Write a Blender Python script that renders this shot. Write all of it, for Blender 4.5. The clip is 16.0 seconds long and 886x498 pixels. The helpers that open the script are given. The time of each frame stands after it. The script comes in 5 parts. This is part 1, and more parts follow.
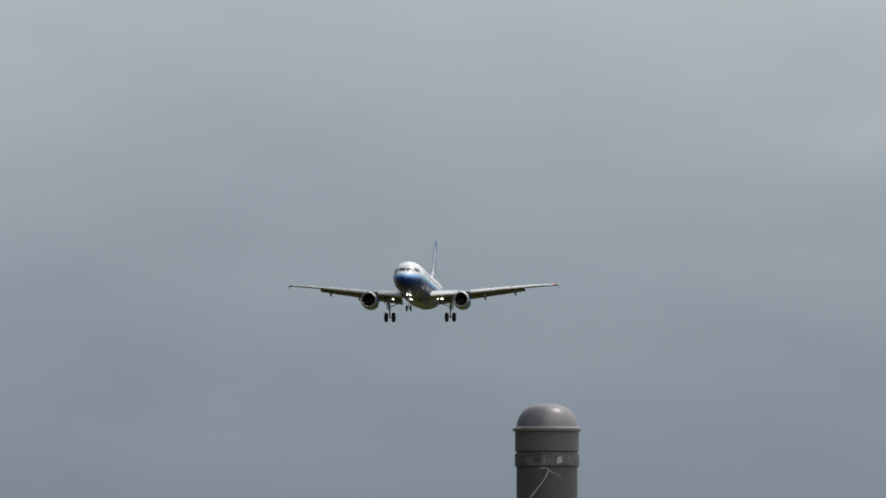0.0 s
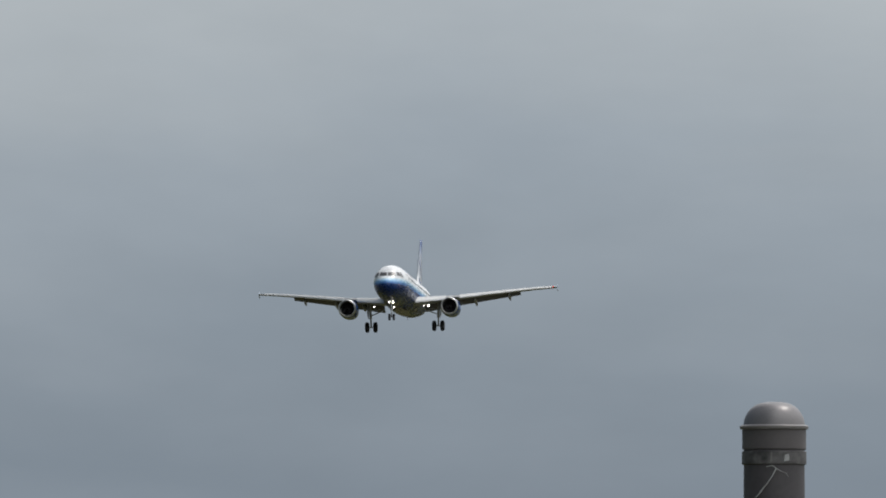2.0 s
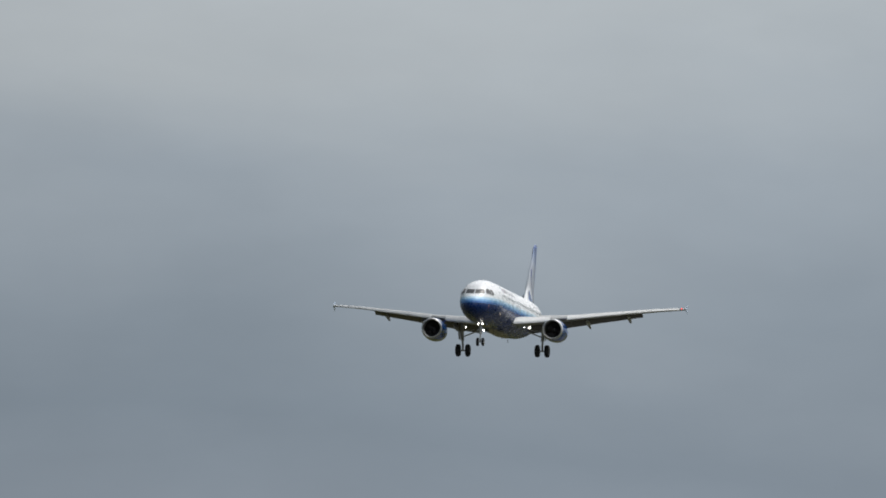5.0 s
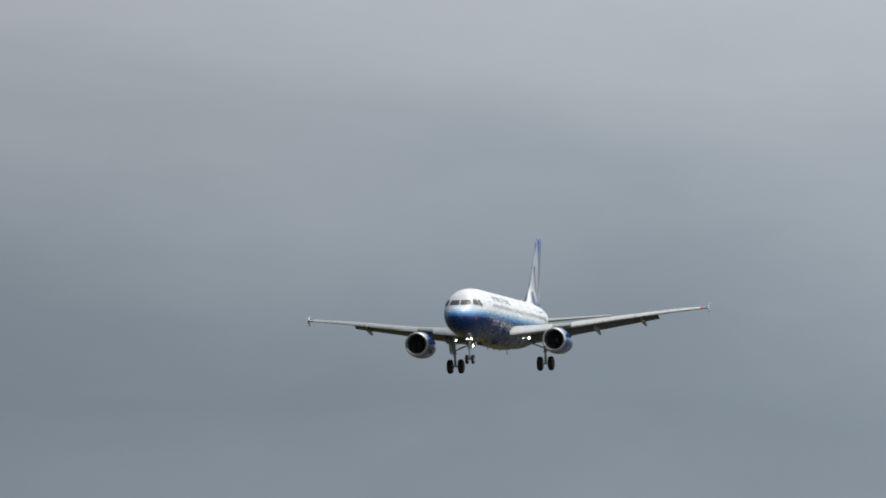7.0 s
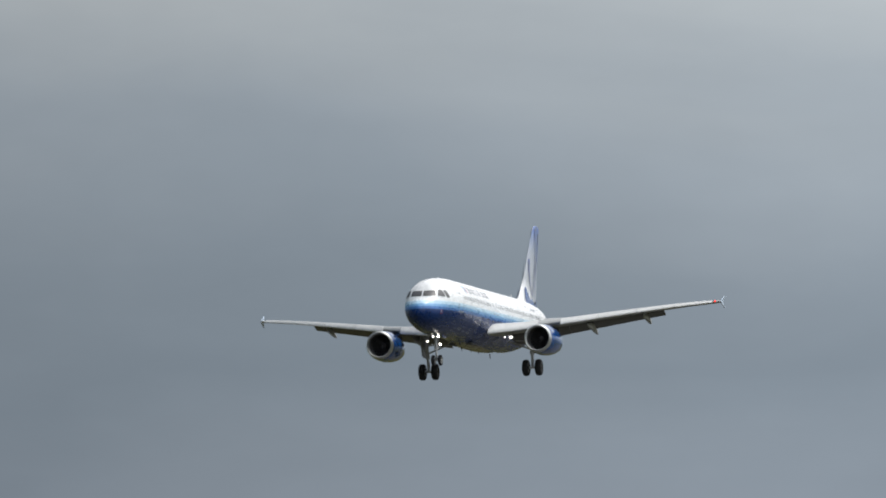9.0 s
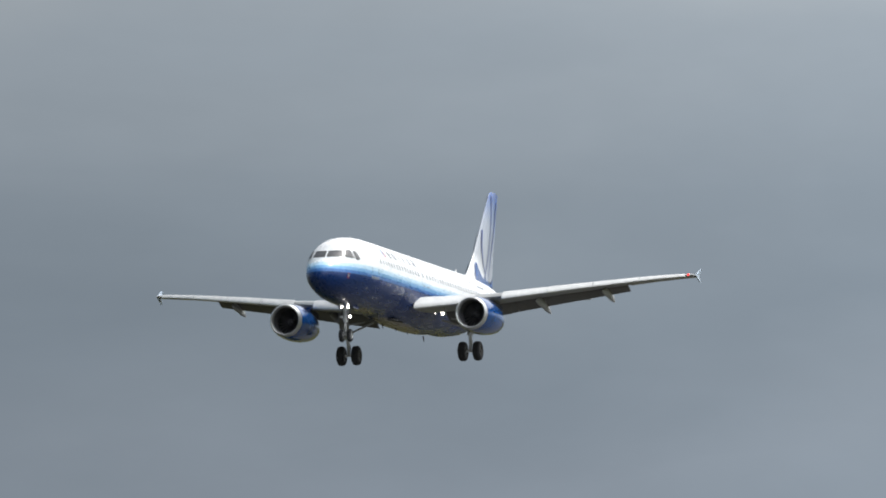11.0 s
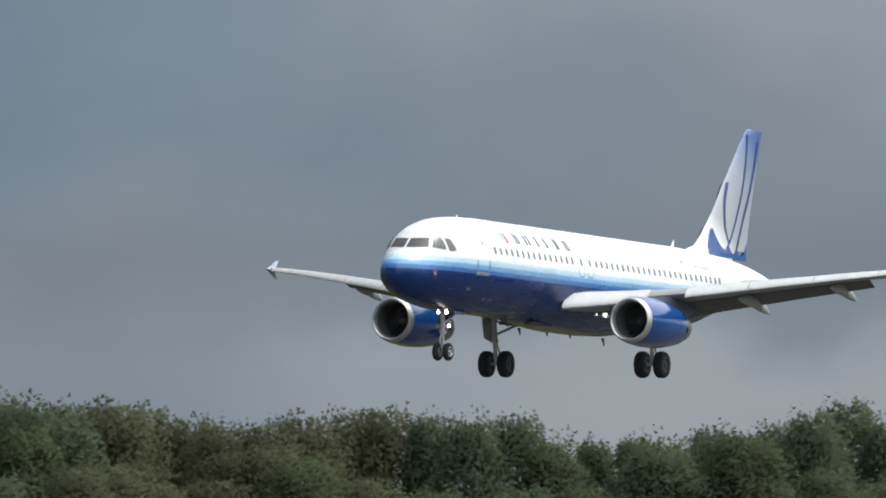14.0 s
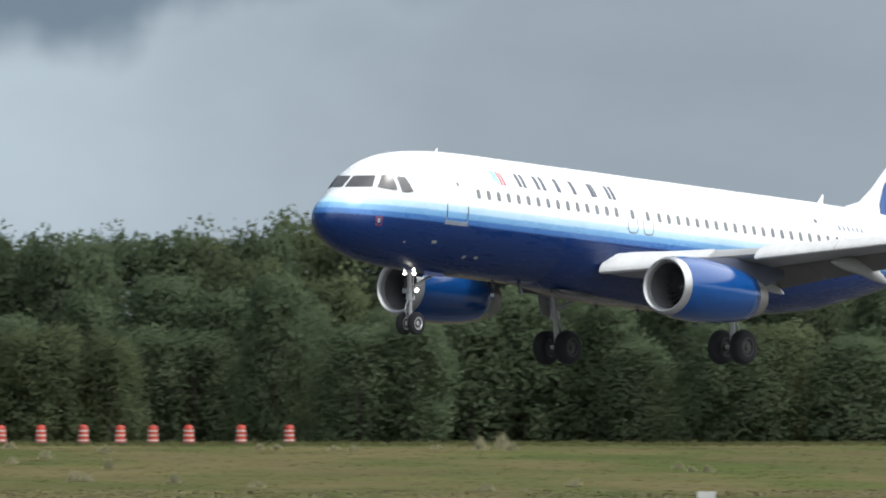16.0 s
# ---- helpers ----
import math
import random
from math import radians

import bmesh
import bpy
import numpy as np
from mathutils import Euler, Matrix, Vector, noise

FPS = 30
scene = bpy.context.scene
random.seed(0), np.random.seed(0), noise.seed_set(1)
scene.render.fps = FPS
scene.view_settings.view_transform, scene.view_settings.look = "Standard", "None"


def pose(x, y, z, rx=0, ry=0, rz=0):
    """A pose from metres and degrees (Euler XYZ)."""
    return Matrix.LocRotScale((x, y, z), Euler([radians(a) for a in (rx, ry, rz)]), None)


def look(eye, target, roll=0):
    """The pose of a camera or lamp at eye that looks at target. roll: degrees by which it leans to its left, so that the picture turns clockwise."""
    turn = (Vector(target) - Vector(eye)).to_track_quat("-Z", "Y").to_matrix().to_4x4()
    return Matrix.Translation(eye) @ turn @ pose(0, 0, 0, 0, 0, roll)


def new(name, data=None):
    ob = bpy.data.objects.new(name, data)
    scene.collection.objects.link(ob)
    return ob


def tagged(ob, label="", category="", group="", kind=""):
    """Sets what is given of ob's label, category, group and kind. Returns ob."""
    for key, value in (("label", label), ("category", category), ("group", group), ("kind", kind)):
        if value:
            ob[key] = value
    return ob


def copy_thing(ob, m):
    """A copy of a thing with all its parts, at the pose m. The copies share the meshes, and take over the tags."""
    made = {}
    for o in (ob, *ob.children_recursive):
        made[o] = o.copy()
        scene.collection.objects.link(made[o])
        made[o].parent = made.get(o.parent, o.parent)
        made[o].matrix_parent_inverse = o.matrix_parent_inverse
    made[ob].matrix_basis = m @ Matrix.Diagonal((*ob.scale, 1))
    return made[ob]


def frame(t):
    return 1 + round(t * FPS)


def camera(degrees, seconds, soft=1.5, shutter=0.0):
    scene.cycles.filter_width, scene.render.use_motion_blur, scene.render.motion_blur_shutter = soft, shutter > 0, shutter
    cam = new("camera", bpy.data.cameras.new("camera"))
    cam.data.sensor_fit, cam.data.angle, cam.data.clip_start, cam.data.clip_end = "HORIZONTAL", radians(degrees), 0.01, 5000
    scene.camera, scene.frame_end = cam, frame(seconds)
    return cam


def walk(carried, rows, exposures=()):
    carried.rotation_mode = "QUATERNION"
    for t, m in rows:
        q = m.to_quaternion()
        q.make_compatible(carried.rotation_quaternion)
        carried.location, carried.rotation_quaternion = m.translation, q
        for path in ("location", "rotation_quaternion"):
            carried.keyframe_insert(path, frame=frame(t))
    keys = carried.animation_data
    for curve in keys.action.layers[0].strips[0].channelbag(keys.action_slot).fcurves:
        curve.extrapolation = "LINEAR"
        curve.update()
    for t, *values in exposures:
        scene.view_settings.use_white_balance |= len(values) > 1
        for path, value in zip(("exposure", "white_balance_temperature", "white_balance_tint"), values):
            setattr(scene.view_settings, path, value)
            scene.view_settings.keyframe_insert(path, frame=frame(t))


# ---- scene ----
EYE = (0.0, 0.0, 5.9)


def aim(pan, tilt):
    """The camera's pose on its tripod: degrees from +x to the left, and upwards."""
    a, e = radians(pan), radians(tilt)
    way = Vector((math.cos(a) * math.cos(e), math.sin(a) * math.cos(e), math.sin(e)))
    return look(EYE, Vector(EYE) + 100 * way)


cam = camera(4.4796, 16.0, soft=1.8, shutter=0.08)
walk(cam, [
    (0.0, aim(10.655, 2.405)),
    (0.5, aim(10.983, 2.406)),
    (1.0, aim(11.216, 2.403)),
    (1.5, aim(11.446, 2.400)),
    (2.0, aim(11.804, 2.395)),
    (2.5, aim(12.227, 2.390)),
    (3.0, aim(12.696, 2.393)),
    (3.5, aim(13.175, 2.398)),
    (4.0, aim(13.718, 2.403)),
    (4.5, aim(14.156, 2.397)),
    (5, aim(14.620, 2.391)),
    (5.5, aim(15.113, 2.383)),
    (6, aim(15.637, 2.374)),
    (6.3, aim(15.968, 2.367)),
    (6.5, aim(16.195, 2.364)),
    (7.0, aim(16.699, 2.355)),
    (7.5, aim(17.253, 2.346)),
    (8.0, aim(17.890, 2.340)),
    (8.2, aim(18.148, 2.333)),
    (8.5, aim(18.589, 2.274)),
    (9, aim(19.371, 2.174)),
    (9.5, aim(20.217, 2.067)),
    (10, aim(21.135, 1.955)),
    (10.3, aim(21.724, 1.885)),
    (10.5, aim(21.994, 1.861)),
    (11.0, aim(22.848, 1.774)),
    (11.5, aim(23.881, 1.682)),
    (12.0, aim(25.231, 1.549)),
    (12.5, aim(26.743, 1.457)),
    (13.0, aim(28.569, 1.368)),
    (13.5, aim(30.814, 1.301)),
    (14.0, aim(32.981, 1.259)),
    (14.2, aim(33.897, 1.249)),
    (14.4, aim(34.870, 1.232)),
    (14.5, aim(35.357, 1.230)),
    (14.6, aim(35.818, 1.213)),
    (14.8, aim(36.813, 1.157)),
    (15.0, aim(37.888, 1.057)),
    (15.2, aim(38.940, 0.902)),
    (15.4, aim(40.024, 0.755)),
    (15.5, aim(40.634, 0.683)),
    (15.6, aim(41.268, 0.640)),
    (15.8, aim(42.634, 0.528)),
    (15.9, aim(43.334, 0.493)),
    (16.0, aim(44.060, 0.469)),
], exposures=[(0, -0.84), (4, -0.81), (5.5, -0.77), (7.5, -0.71), (10.0, -0.35), (12.0, -0.03), (13.0, 0.0), (13.9, -0.1), (14.6, -0.07), (15.2, -0.04), (16, 0.06)])

# ---- light ----
SUN_TURN, SUN_UP = -45.0, 64.0   # where the sun stands: degrees from +x to the left, and upwards
a, e = radians(SUN_TURN), radians(SUN_UP)
sun = new("sun", bpy.data.lights.new("sun", "SUN"))
sun.matrix_world = look((0, 0, 300), Vector((0, 0, 300)) - Vector((math.cos(a) * math.cos(e), math.sin(a) * math.cos(e), math.sin(e))))
sun.data.energy, sun.data.angle, sun.data.color = 2.0, radians(6.0), (1.0, 0.96, 0.9)


def sky():
    """Grey rain clouds over a pale sky, streaked along the horizon."""
    world = bpy.data.worlds.new("sky")
    world.use_nodes = True
    scene.world = world
    nt = world.node_tree
    nt.nodes.clear()
    out, bg = nt.nodes.new("ShaderNodeOutputWorld"), nt.nodes.new("ShaderNodeBackground")
    nt.links.new(bg.outputs[0], out.inputs[0])
    clear = nt.nodes.new("ShaderNodeTexSky")
    clear.sky_type, clear.sun_disc = "NISHITA", False
    clear.sun_elevation, clear.sun_rotation = radians(SUN_UP), radians(90 - SUN_TURN)
    dim = nt.nodes.new("ShaderNodeVectorMath")
    dim.operation = "SCALE"
    dim.inputs["Scale"].default_value = 0.1
    nt.links.new(clear.outputs[0], dim.inputs[0])
    tex, sep = nt.nodes.new("ShaderNodeTexCoord"), nt.nodes.new("ShaderNodeSeparateXYZ")
    nt.links.new(tex.outputs["Generated"], sep.inputs[0])
    # large soft clouds, wider than high
    mp = nt.nodes.new("ShaderNodeMapping")
    mp.inputs["Scale"].default_value = (14, 14, 42)
    mp.inputs["Location"].default_value = (3.3, 1.7, 0.4)
    nt.links.new(tex.outputs["Generated"], mp.inputs[0])
    n1 = nt.nodes.new("ShaderNodeTexNoise")
    n1.inputs["Scale"].default_value, n1.inputs["Detail"].default_value, n1.inputs["Roughness"].default_value = 1.0, 5, 0.45
    n1.inputs["Distortion"].default_value = 0.4
    nt.links.new(mp.outputs[0], n1.inputs["Vector"])
    add = nt.nodes.new("ShaderNodeMath")          # height, pushed up and down by the clouds
    add.operation = "MULTIPLY_ADD"
    add.inputs[1].default_value, add.inputs[2].default_value = 0.034, -0.017
    nt.links.new(n1.outputs["Fac"], add.inputs[0])
    high = nt.nodes.new("ShaderNodeMath")
    nt.links.new(sep.outputs["Z"], high.inputs[0])
    nt.links.new(add.outputs[0], high.inputs[1])
    rng = nt.nodes.new("ShaderNodeMapRange")
    rng.inputs["From Min"].default_value, rng.inputs["From Max"].default_value = 0.0, 0.50
    nt.links.new(high.outputs[0], rng.inputs["Value"])
    ramp = nt.nodes.new("ShaderNodeValToRGB")
    el = ramp.color_ramp.elements
    el[0].position, el[0].color = 0.0, (0.205, 0.255, 0.315, 1)
    el[1].position, el[1].color = 1.0, (1.32, 1.36, 1.40, 1)
    for p, c in ((0.12, (0.213, 0.26, 0.322)), (0.24, (0.174, 0.22, 0.28)), (0.33, (0.204, 0.25, 0.31)), (0.46, (0.285, 0.33, 0.387)), (0.62, (0.40, 0.435, 0.47)), (1.0, (0.56, 0.59, 0.62))):
        k = el.new(p / 5)
        k.color = (*c, 1)
    nt.links.new(rng.outputs[0], ramp.inputs[0])
    # a pale cloud bank low in the south, its edges broken by finer cloud
    turn = nt.nodes.new("ShaderNodeMath")
    turn.operation = "ARCTAN2"
    nt.links.new(sep.outputs["Y"], turn.inputs[0])
    nt.links.new(sep.outputs["X"], turn.inputs[1])
    n2 = nt.nodes.new("ShaderNodeTexNoise")
    n2.inputs["Scale"].default_value, n2.inputs["Detail"].default_value = 55, 4
    nt.links.new(tex.outputs["Generated"], n2.inputs["Vector"])
    def soft(value, lo, hi, wob):
        w = nt.nodes.new("ShaderNodeMath")
        w.operation = "MULTIPLY_ADD"
        w.inputs[1].default_value = wob
        nt.links.new(n2.outputs["Fac"], w.inputs[0])
        nt.links.new(value, w.inputs[2])
        r = nt.nodes.new("ShaderNodeMapRange")
        r.interpolation_type = "SMOOTHSTEP"
        r.inputs["From Min"].default_value, r.inputs["From Max"].default_value = lo, hi
        nt.links.new(w.outputs[0], r.inputs["Value"])
        return r.outputs[0]
    half = nt.nodes.new("ShaderNodeMath")
    half.operation = "MULTIPLY_ADD"
    half.inputs[1].default_value = 0.32
    nt.links.new(soft(turn.outputs[0], 0.672, 0.715, 0.03), half.inputs[0])
    more = nt.nodes.new("ShaderNodeMath")
    more.operation = "MULTIPLY"
    more.inputs[1].default_value = 0.66
    nt.links.new(soft(turn.outputs[0], 0.772, 0.832, 0.03), more.inputs[0])
    nt.links.new(more.outputs[0], half.inputs[2])
    side = half.outputs[0]
    gap = nt.nodes.new("ShaderNodeMath")          # the cloud's base is higher in the middle of the bank
    gap.operation = "MULTIPLY"
    nt.links.new(soft(turn.outputs[0], 0.728, 0.748, 0.03), gap.inputs[0])
    nt.links.new(soft(turn.outputs[0], 0.812, 0.790, 0.03), gap.inputs[1])
    base = nt.nodes.new("ShaderNodeMath")
    base.operation = "MULTIPLY_ADD"
    base.inputs[1].default_value = -0.009
    nt.links.new(gap.outputs[0], base.inputs[0])
    nt.links.new(sep.outputs["Z"], base.inputs[2])
    under = soft(base.outputs[0], 0.0390, 0.0320, 0.018)
    bank = nt.nodes.new("ShaderNodeMath")
    bank.operation = "MULTIPLY"
    nt.links.new(side, bank.inputs[0])
    nt.links.new(under, bank.inputs[1])
    # a darker, bluer cloud beside it, higher up
    south, over = soft(turn.outputs[0], 0.565, 0.655, 0.05), soft(base.outputs[0], 0.027, 0.039, 0.014)
    dusk, shade = nt.nodes.new("ShaderNodeMath"), nt.nodes.new("ShaderNodeMix")
    dusk.operation = "MULTIPLY"
    nt.links.new(south, dusk.inputs[0])
    nt.links.new(over, dusk.inputs[1])
    shade.data_type = "RGBA"
    shade.inputs["B"].default_value = (0.145, 0.212, 0.295, 1)
    nt.links.new(dusk.outputs[0], shade.inputs["Factor"])
    nt.links.new(ramp.outputs[0], shade.inputs["A"])
    pale = nt.nodes.new("ShaderNodeMix")
    pale.data_type = "RGBA"
    pale.inputs["B"].default_value = (0.47, 0.57, 0.655, 1)
    nt.links.new(bank.outputs[0], pale.inputs["Factor"])
    nt.links.new(shade.outputs["Result"], pale.inputs["A"])
    # thin pale cloud low over the middle of the belt
    near, wide = nt.nodes.new("ShaderNodeMath"), nt.nodes.new("ShaderNodeMath")
    near.operation = wide.operation = "MULTIPLY"
    nt.links.new(soft(turn.outputs[0], 0.505, 0.545, 0.03), near.inputs[0])
    nt.links.new(soft(turn.outputs[0], 0.625, 0.575, 0.03), near.inputs[1])
    nt.links.new(near.outputs[0], wide.inputs[0])
    nt.links.new(soft(sep.outputs["Z"], 0.027, 0.019, 0.018), wide.inputs[1])
    low = nt.nodes.new("ShaderNodeMix")
    low.data_type = "RGBA"
    low.inputs["B"].default_value = (0.32, 0.365, 0.41, 1)
    nt.links.new(wide.outputs[0], low.inputs["Factor"])
    nt.links.new(pale.outputs["Result"], low.inputs["A"])
    mix = nt.nodes.new("ShaderNodeMix")
    mix.data_type = "RGBA"
    mix.inputs["Factor"].default_value = 0.9
    nt.links.new(dim.outputs[0], mix.inputs["A"])
    nt.links.new(low.outputs["Result"], mix.inputs["B"])
    # faint mottling at a finer scale
    mp2, n3 = nt.nodes.new("ShaderNodeMapping"), nt.nodes.new("ShaderNodeTexNoise")
    mp2.inputs["Scale"].default_value = (50, 50, 120)
    nt.links.new(tex.outputs["Generated"], mp2.inputs[0])
    n3.inputs["Detail"].default_value, n3.inputs["Scale"].default_value, n3.inputs["Roughness"].default_value = 7, 1.0, 0.55
    nt.links.new(mp2.outputs[0], n3.inputs["Vector"])
    mott, tint = nt.nodes.new("ShaderNodeMapRange"), nt.nodes.new("ShaderNodeVectorMath")
    mott.inputs["From Min"].default_value, mott.inputs["From Max"].default_value = 0.3, 0.7
    mott.inputs["To Min"].default_value, mott.inputs["To Max"].default_value = 0.968, 1.032
    nt.links.new(n3.outputs["Fac"], mott.inputs["Value"])
    tint.operation = "SCALE"
    nt.links.new(mix.outputs["Result"], tint.inputs[0])
    nt.links.new(mott.outputs[0], tint.inputs["Scale"])
    nt.links.new(tint.outputs[0], bg.inputs["Color"])
    east = nt.nodes.new("ShaderNodeMapRange")       # the cloud thins out towards the east
    east.interpolation_type = "SMOOTHSTEP"
    east.inputs["From Min"].default_value, east.inputs["From Max"].default_value = 0.22, 0.46
    east.inputs["To Min"].default_value, east.inputs["To Max"].default_value = 1.85, 1.04
    nt.links.new(turn.outputs[0], east.inputs["Value"])
    nt.links.new(east.outputs[0], bg.inputs["Strength"])


sky()


# ---- materials ----
def mat(name, color, rough=0.5, metal=0.0, vary=0.12, scale=3.0, bump=0.0, fine=40.0, coat=0.0, emit=0.0, random_tint=0.0):
    """A surface with stains at one scale and grain at another."""
    m = bpy.data.materials.new(name)
    m.use_nodes = True
    nt = m.node_tree
    b = nt.nodes["Principled BSDF"]
    b.inputs["Roughness"].default_value, b.inputs["Metallic"].default_value = rough, metal
    b.inputs["Coat Weight"].default_value = coat
    b.inputs["Coat Roughness"].default_value = 0.12
    tex = nt.nodes.new("ShaderNodeTexCoord")
    col = nt.nodes.new("ShaderNodeRGB")
    col.outputs[0].default_value = (*color, 1)
    wide, grain = nt.nodes.new("ShaderNodeTexNoise"), nt.nodes.new("ShaderNodeTexNoise")
    wide.inputs["Scale"].default_value, wide.inputs["Detail"].default_value = scale, 4
    grain.inputs["Scale"].default_value, grain.inputs["Detail"].default_value = fine, 3
    both = nt.nodes.new("ShaderNodeMath")
    both.operation = "MULTIPLY_ADD"
    both.inputs[1].default_value = 0.45
    for n in (wide, grain):
        nt.links.new(tex.outputs["Object"], n.inputs["Vector"])
    nt.links.new(grain.outputs["Fac"], both.inputs[0])
    nt.links.new(wide.outputs["Fac"], both.inputs[2])
    rng = nt.nodes.new("ShaderNodeMapRange")
    rng.inputs["From Min"].default_value, rng.inputs["From Max"].default_value = 0.4, 1.05
    rng.inputs["To Min"].default_value, rng.inputs["To Max"].default_value = 1 - vary, 1 + vary
    nt.links.new(both.outputs[0], rng.inputs["Value"])
    last = rng.outputs[0]
    if random_tint:
        info = nt.nodes.new("ShaderNodeObjectInfo")
        r2 = nt.nodes.new("ShaderNodeMapRange")
        r2.inputs["To Min"].default_value, r2.inputs["To Max"].default_value = 1 - random_tint, 1 + random_tint
        nt.links.new(info.outputs["Random"], r2.inputs["Value"])
        mul = nt.nodes.new("ShaderNodeMath")
        mul.operation = "MULTIPLY"
        nt.links.new(last, mul.inputs[0])
        nt.links.new(r2.outputs[0], mul.inputs[1])
        last = mul.outputs[0]
    sc = nt.nodes.new("ShaderNodeVectorMath")
    sc.operation = "SCALE"
    nt.links.new(col.outputs[0], sc.inputs[0])
    nt.links.new(last, sc.inputs["Scale"])
    nt.links.new(sc.outputs[0], b.inputs["Base Color"])
    if bump:
        bp = nt.nodes.new("ShaderNodeBump")
        bp.inputs["Strength"].default_value, bp.inputs["Distance"].default_value = bump, 0.02
        nt.links.new(grain.outputs["Fac"], bp.inputs["Height"])
        nt.links.new(bp.outputs[0], b.inputs["Normal"])
    if emit:
        b.inputs["Emission Color"].default_value = (*color, 1)
        b.inputs["Emission Strength"].default_value = emit
    return m


def base_scale(m):
    """The node that carries a material's stains, and the one that holds its colour."""
    nt = m.node_tree
    sc = [n for n in nt.nodes if n.bl_idname == "ShaderNodeVectorMath"][0]
    return nt, sc


def hull_paint():
    """White above, pale to deep blue bands along the waist, blue below, a grey belly browned for ground reflection."""
    m = mat("hull_paint", (0.8, 0.8, 0.8), rough=0.29, vary=0.06, scale=0.7, fine=9.0, coat=0.0)
    m.node_tree.nodes["Principled BSDF"].inputs["Specular IOR Level"].default_value = 0.46
    nt, sc = base_scale(m)
    tex, sep = nt.nodes.new("ShaderNodeTexCoord"), nt.nodes.new("ShaderNodeSeparateXYZ")
    nt.links.new(tex.outputs["Object"], sep.inputs[0])
    rng = nt.nodes.new("ShaderNodeMapRange")
    rng.inputs["From Min"].default_value, rng.inputs["From Max"].default_value = -1.0, 1.0
    aft = nt.nodes.new("ShaderNodeMath")        # the bands climb a little behind the wing
    aft.operation = "MULTIPLY_ADD"
    aft.inputs[1].default_value, aft.inputs[2].default_value = 0.004, 0.03
    nt.links.new(sep.outputs["X"], aft.inputs[0])
    none = nt.nodes.new("ShaderNodeMath")
    none.operation = "MINIMUM"
    none.inputs[1].default_value = 0.0
    nt.links.new(aft.outputs[0], none.inputs[0])
    lift = nt.nodes.new("ShaderNodeMath")
    nt.links.new(sep.outputs["Z"], lift.inputs[0])
    nt.links.new(none.outputs[0], lift.inputs[1])
    nt.links.new(lift.outputs[0], rng.inputs["Value"])
    ramp = nt.nodes.new("ShaderNodeValToRGB")
    el = ramp.color_ramp.elements
    el[0].position, el[0].color = 0.0, (0.004, 0.025, 0.115, 1)
    el[1].position, el[1].color = 1.0, (0.82, 0.82, 0.82, 1)
    for z, c in ((-0.50, (0.005, 0.030, 0.138)), (-0.45, (0.055, 0.165, 0.43)), (-0.31, (0.065, 0.19, 0.46)), (-0.27, (0.17, 0.37, 0.63)), (-0.12, (0.20, 0.41, 0.66)), (-0.06, (0.44, 0.64, 0.80)),
                 (0.10, (0.52, 0.69, 0.82)), (0.18, (0.78, 0.81, 0.82))):
        k = el.new((z + 1) / 2)
        k.color = (*c, 1)
    nt.links.new(rng.outputs[0], ramp.inputs[0])
    # the grey belly: low, and behind the nose gear; its brown imitates reflected ground
    low = nt.nodes.new("ShaderNodeMath")
    low.operation = "MULTIPLY_ADD"      # the edge drops towards the tail
    low.inputs[1].default_value = -0.031
    nt.links.new(sep.outputs["X"], low.inputs[0])
    nt.links.new(sep.outputs["Z"], low.inputs[2])
    edge = nt.nodes.new("ShaderNodeMapRange")
    edge.inputs["From Min"].default_value, edge.inputs["From Max"].default_value = -1.79, -1.75
    edge.inputs["To Min"].default_value, edge.inputs["To Max"].default_value = 1.0, 0.0
    nt.links.new(low.outputs[0], edge.inputs["Value"])
    front = nt.nodes.new("ShaderNodeMapRange")
    front.inputs["From Min"].default_value, front.inputs["From Max"].default_value = -23.0, -21.0
    nt.links.new(sep.outputs["X"], front.inputs["Value"])
    back = nt.nodes.new("ShaderNodeMapRange")
    back.inputs["From Min"].default_value, back.inputs["From Max"].default_value = -6.4, -7.0
    nt.links.new(sep.outputs["X"], back.inputs["Value"])
    both = nt.nodes.new("ShaderNodeMath")
    both.operation = "MULTIPLY"
    nt.links.new(front.outputs[0], both.inputs[0])
    nt.links.new(back.outputs[0], both.inputs[1])
    belly = nt.nodes.new("ShaderNodeMath")
    belly.operation = "MULTIPLY"
    nt.links.new(edge.outputs[0], belly.inputs[0])
    nt.links.new(both.outputs[0], belly.inputs[1])
    mix = nt.nodes.new("ShaderNodeMix")
    mix.data_type = "RGBA"
    mix.inputs["B"].default_value = (0.25, 0.215, 0.195, 1)
    nt.links.new(belly.outputs[0], mix.inputs["Factor"])
    streak, stretch = nt.nodes.new("ShaderNodeTexNoise"), nt.nodes.new("ShaderNodeMapping")
    stretch.inputs["Scale"].default_value = (0.5, 3.0, 2.6)
    streak.inputs["Scale"].default_value, streak.inputs["Detail"].default_value = 1.6, 5
    nt.links.new(tex.outputs["Object"], stretch.inputs[0])
    nt.links.new(stretch.outputs[0], streak.inputs["Vector"])
    gloss = nt.nodes.new("ShaderNodeMapRange")      # dull and polished streaks
    gloss.inputs["From Min"].default_value, gloss.inputs["From Max"].default_value = 0.35, 0.65
    gloss.inputs["To Min"].default_value, gloss.inputs["To Max"].default_value = 0.2, 0.4
    nt.links.new(streak.outputs["Fac"], gloss.inputs["Value"])
    nt.links.new(gloss.outputs[0], nt.nodes["Principled BSDF"].inputs["Roughness"])
    nt.links.new(ramp.outputs[0], mix.inputs["A"])
    nt.links.new(mix.outputs["Result"], sc.inputs[0])
    return m


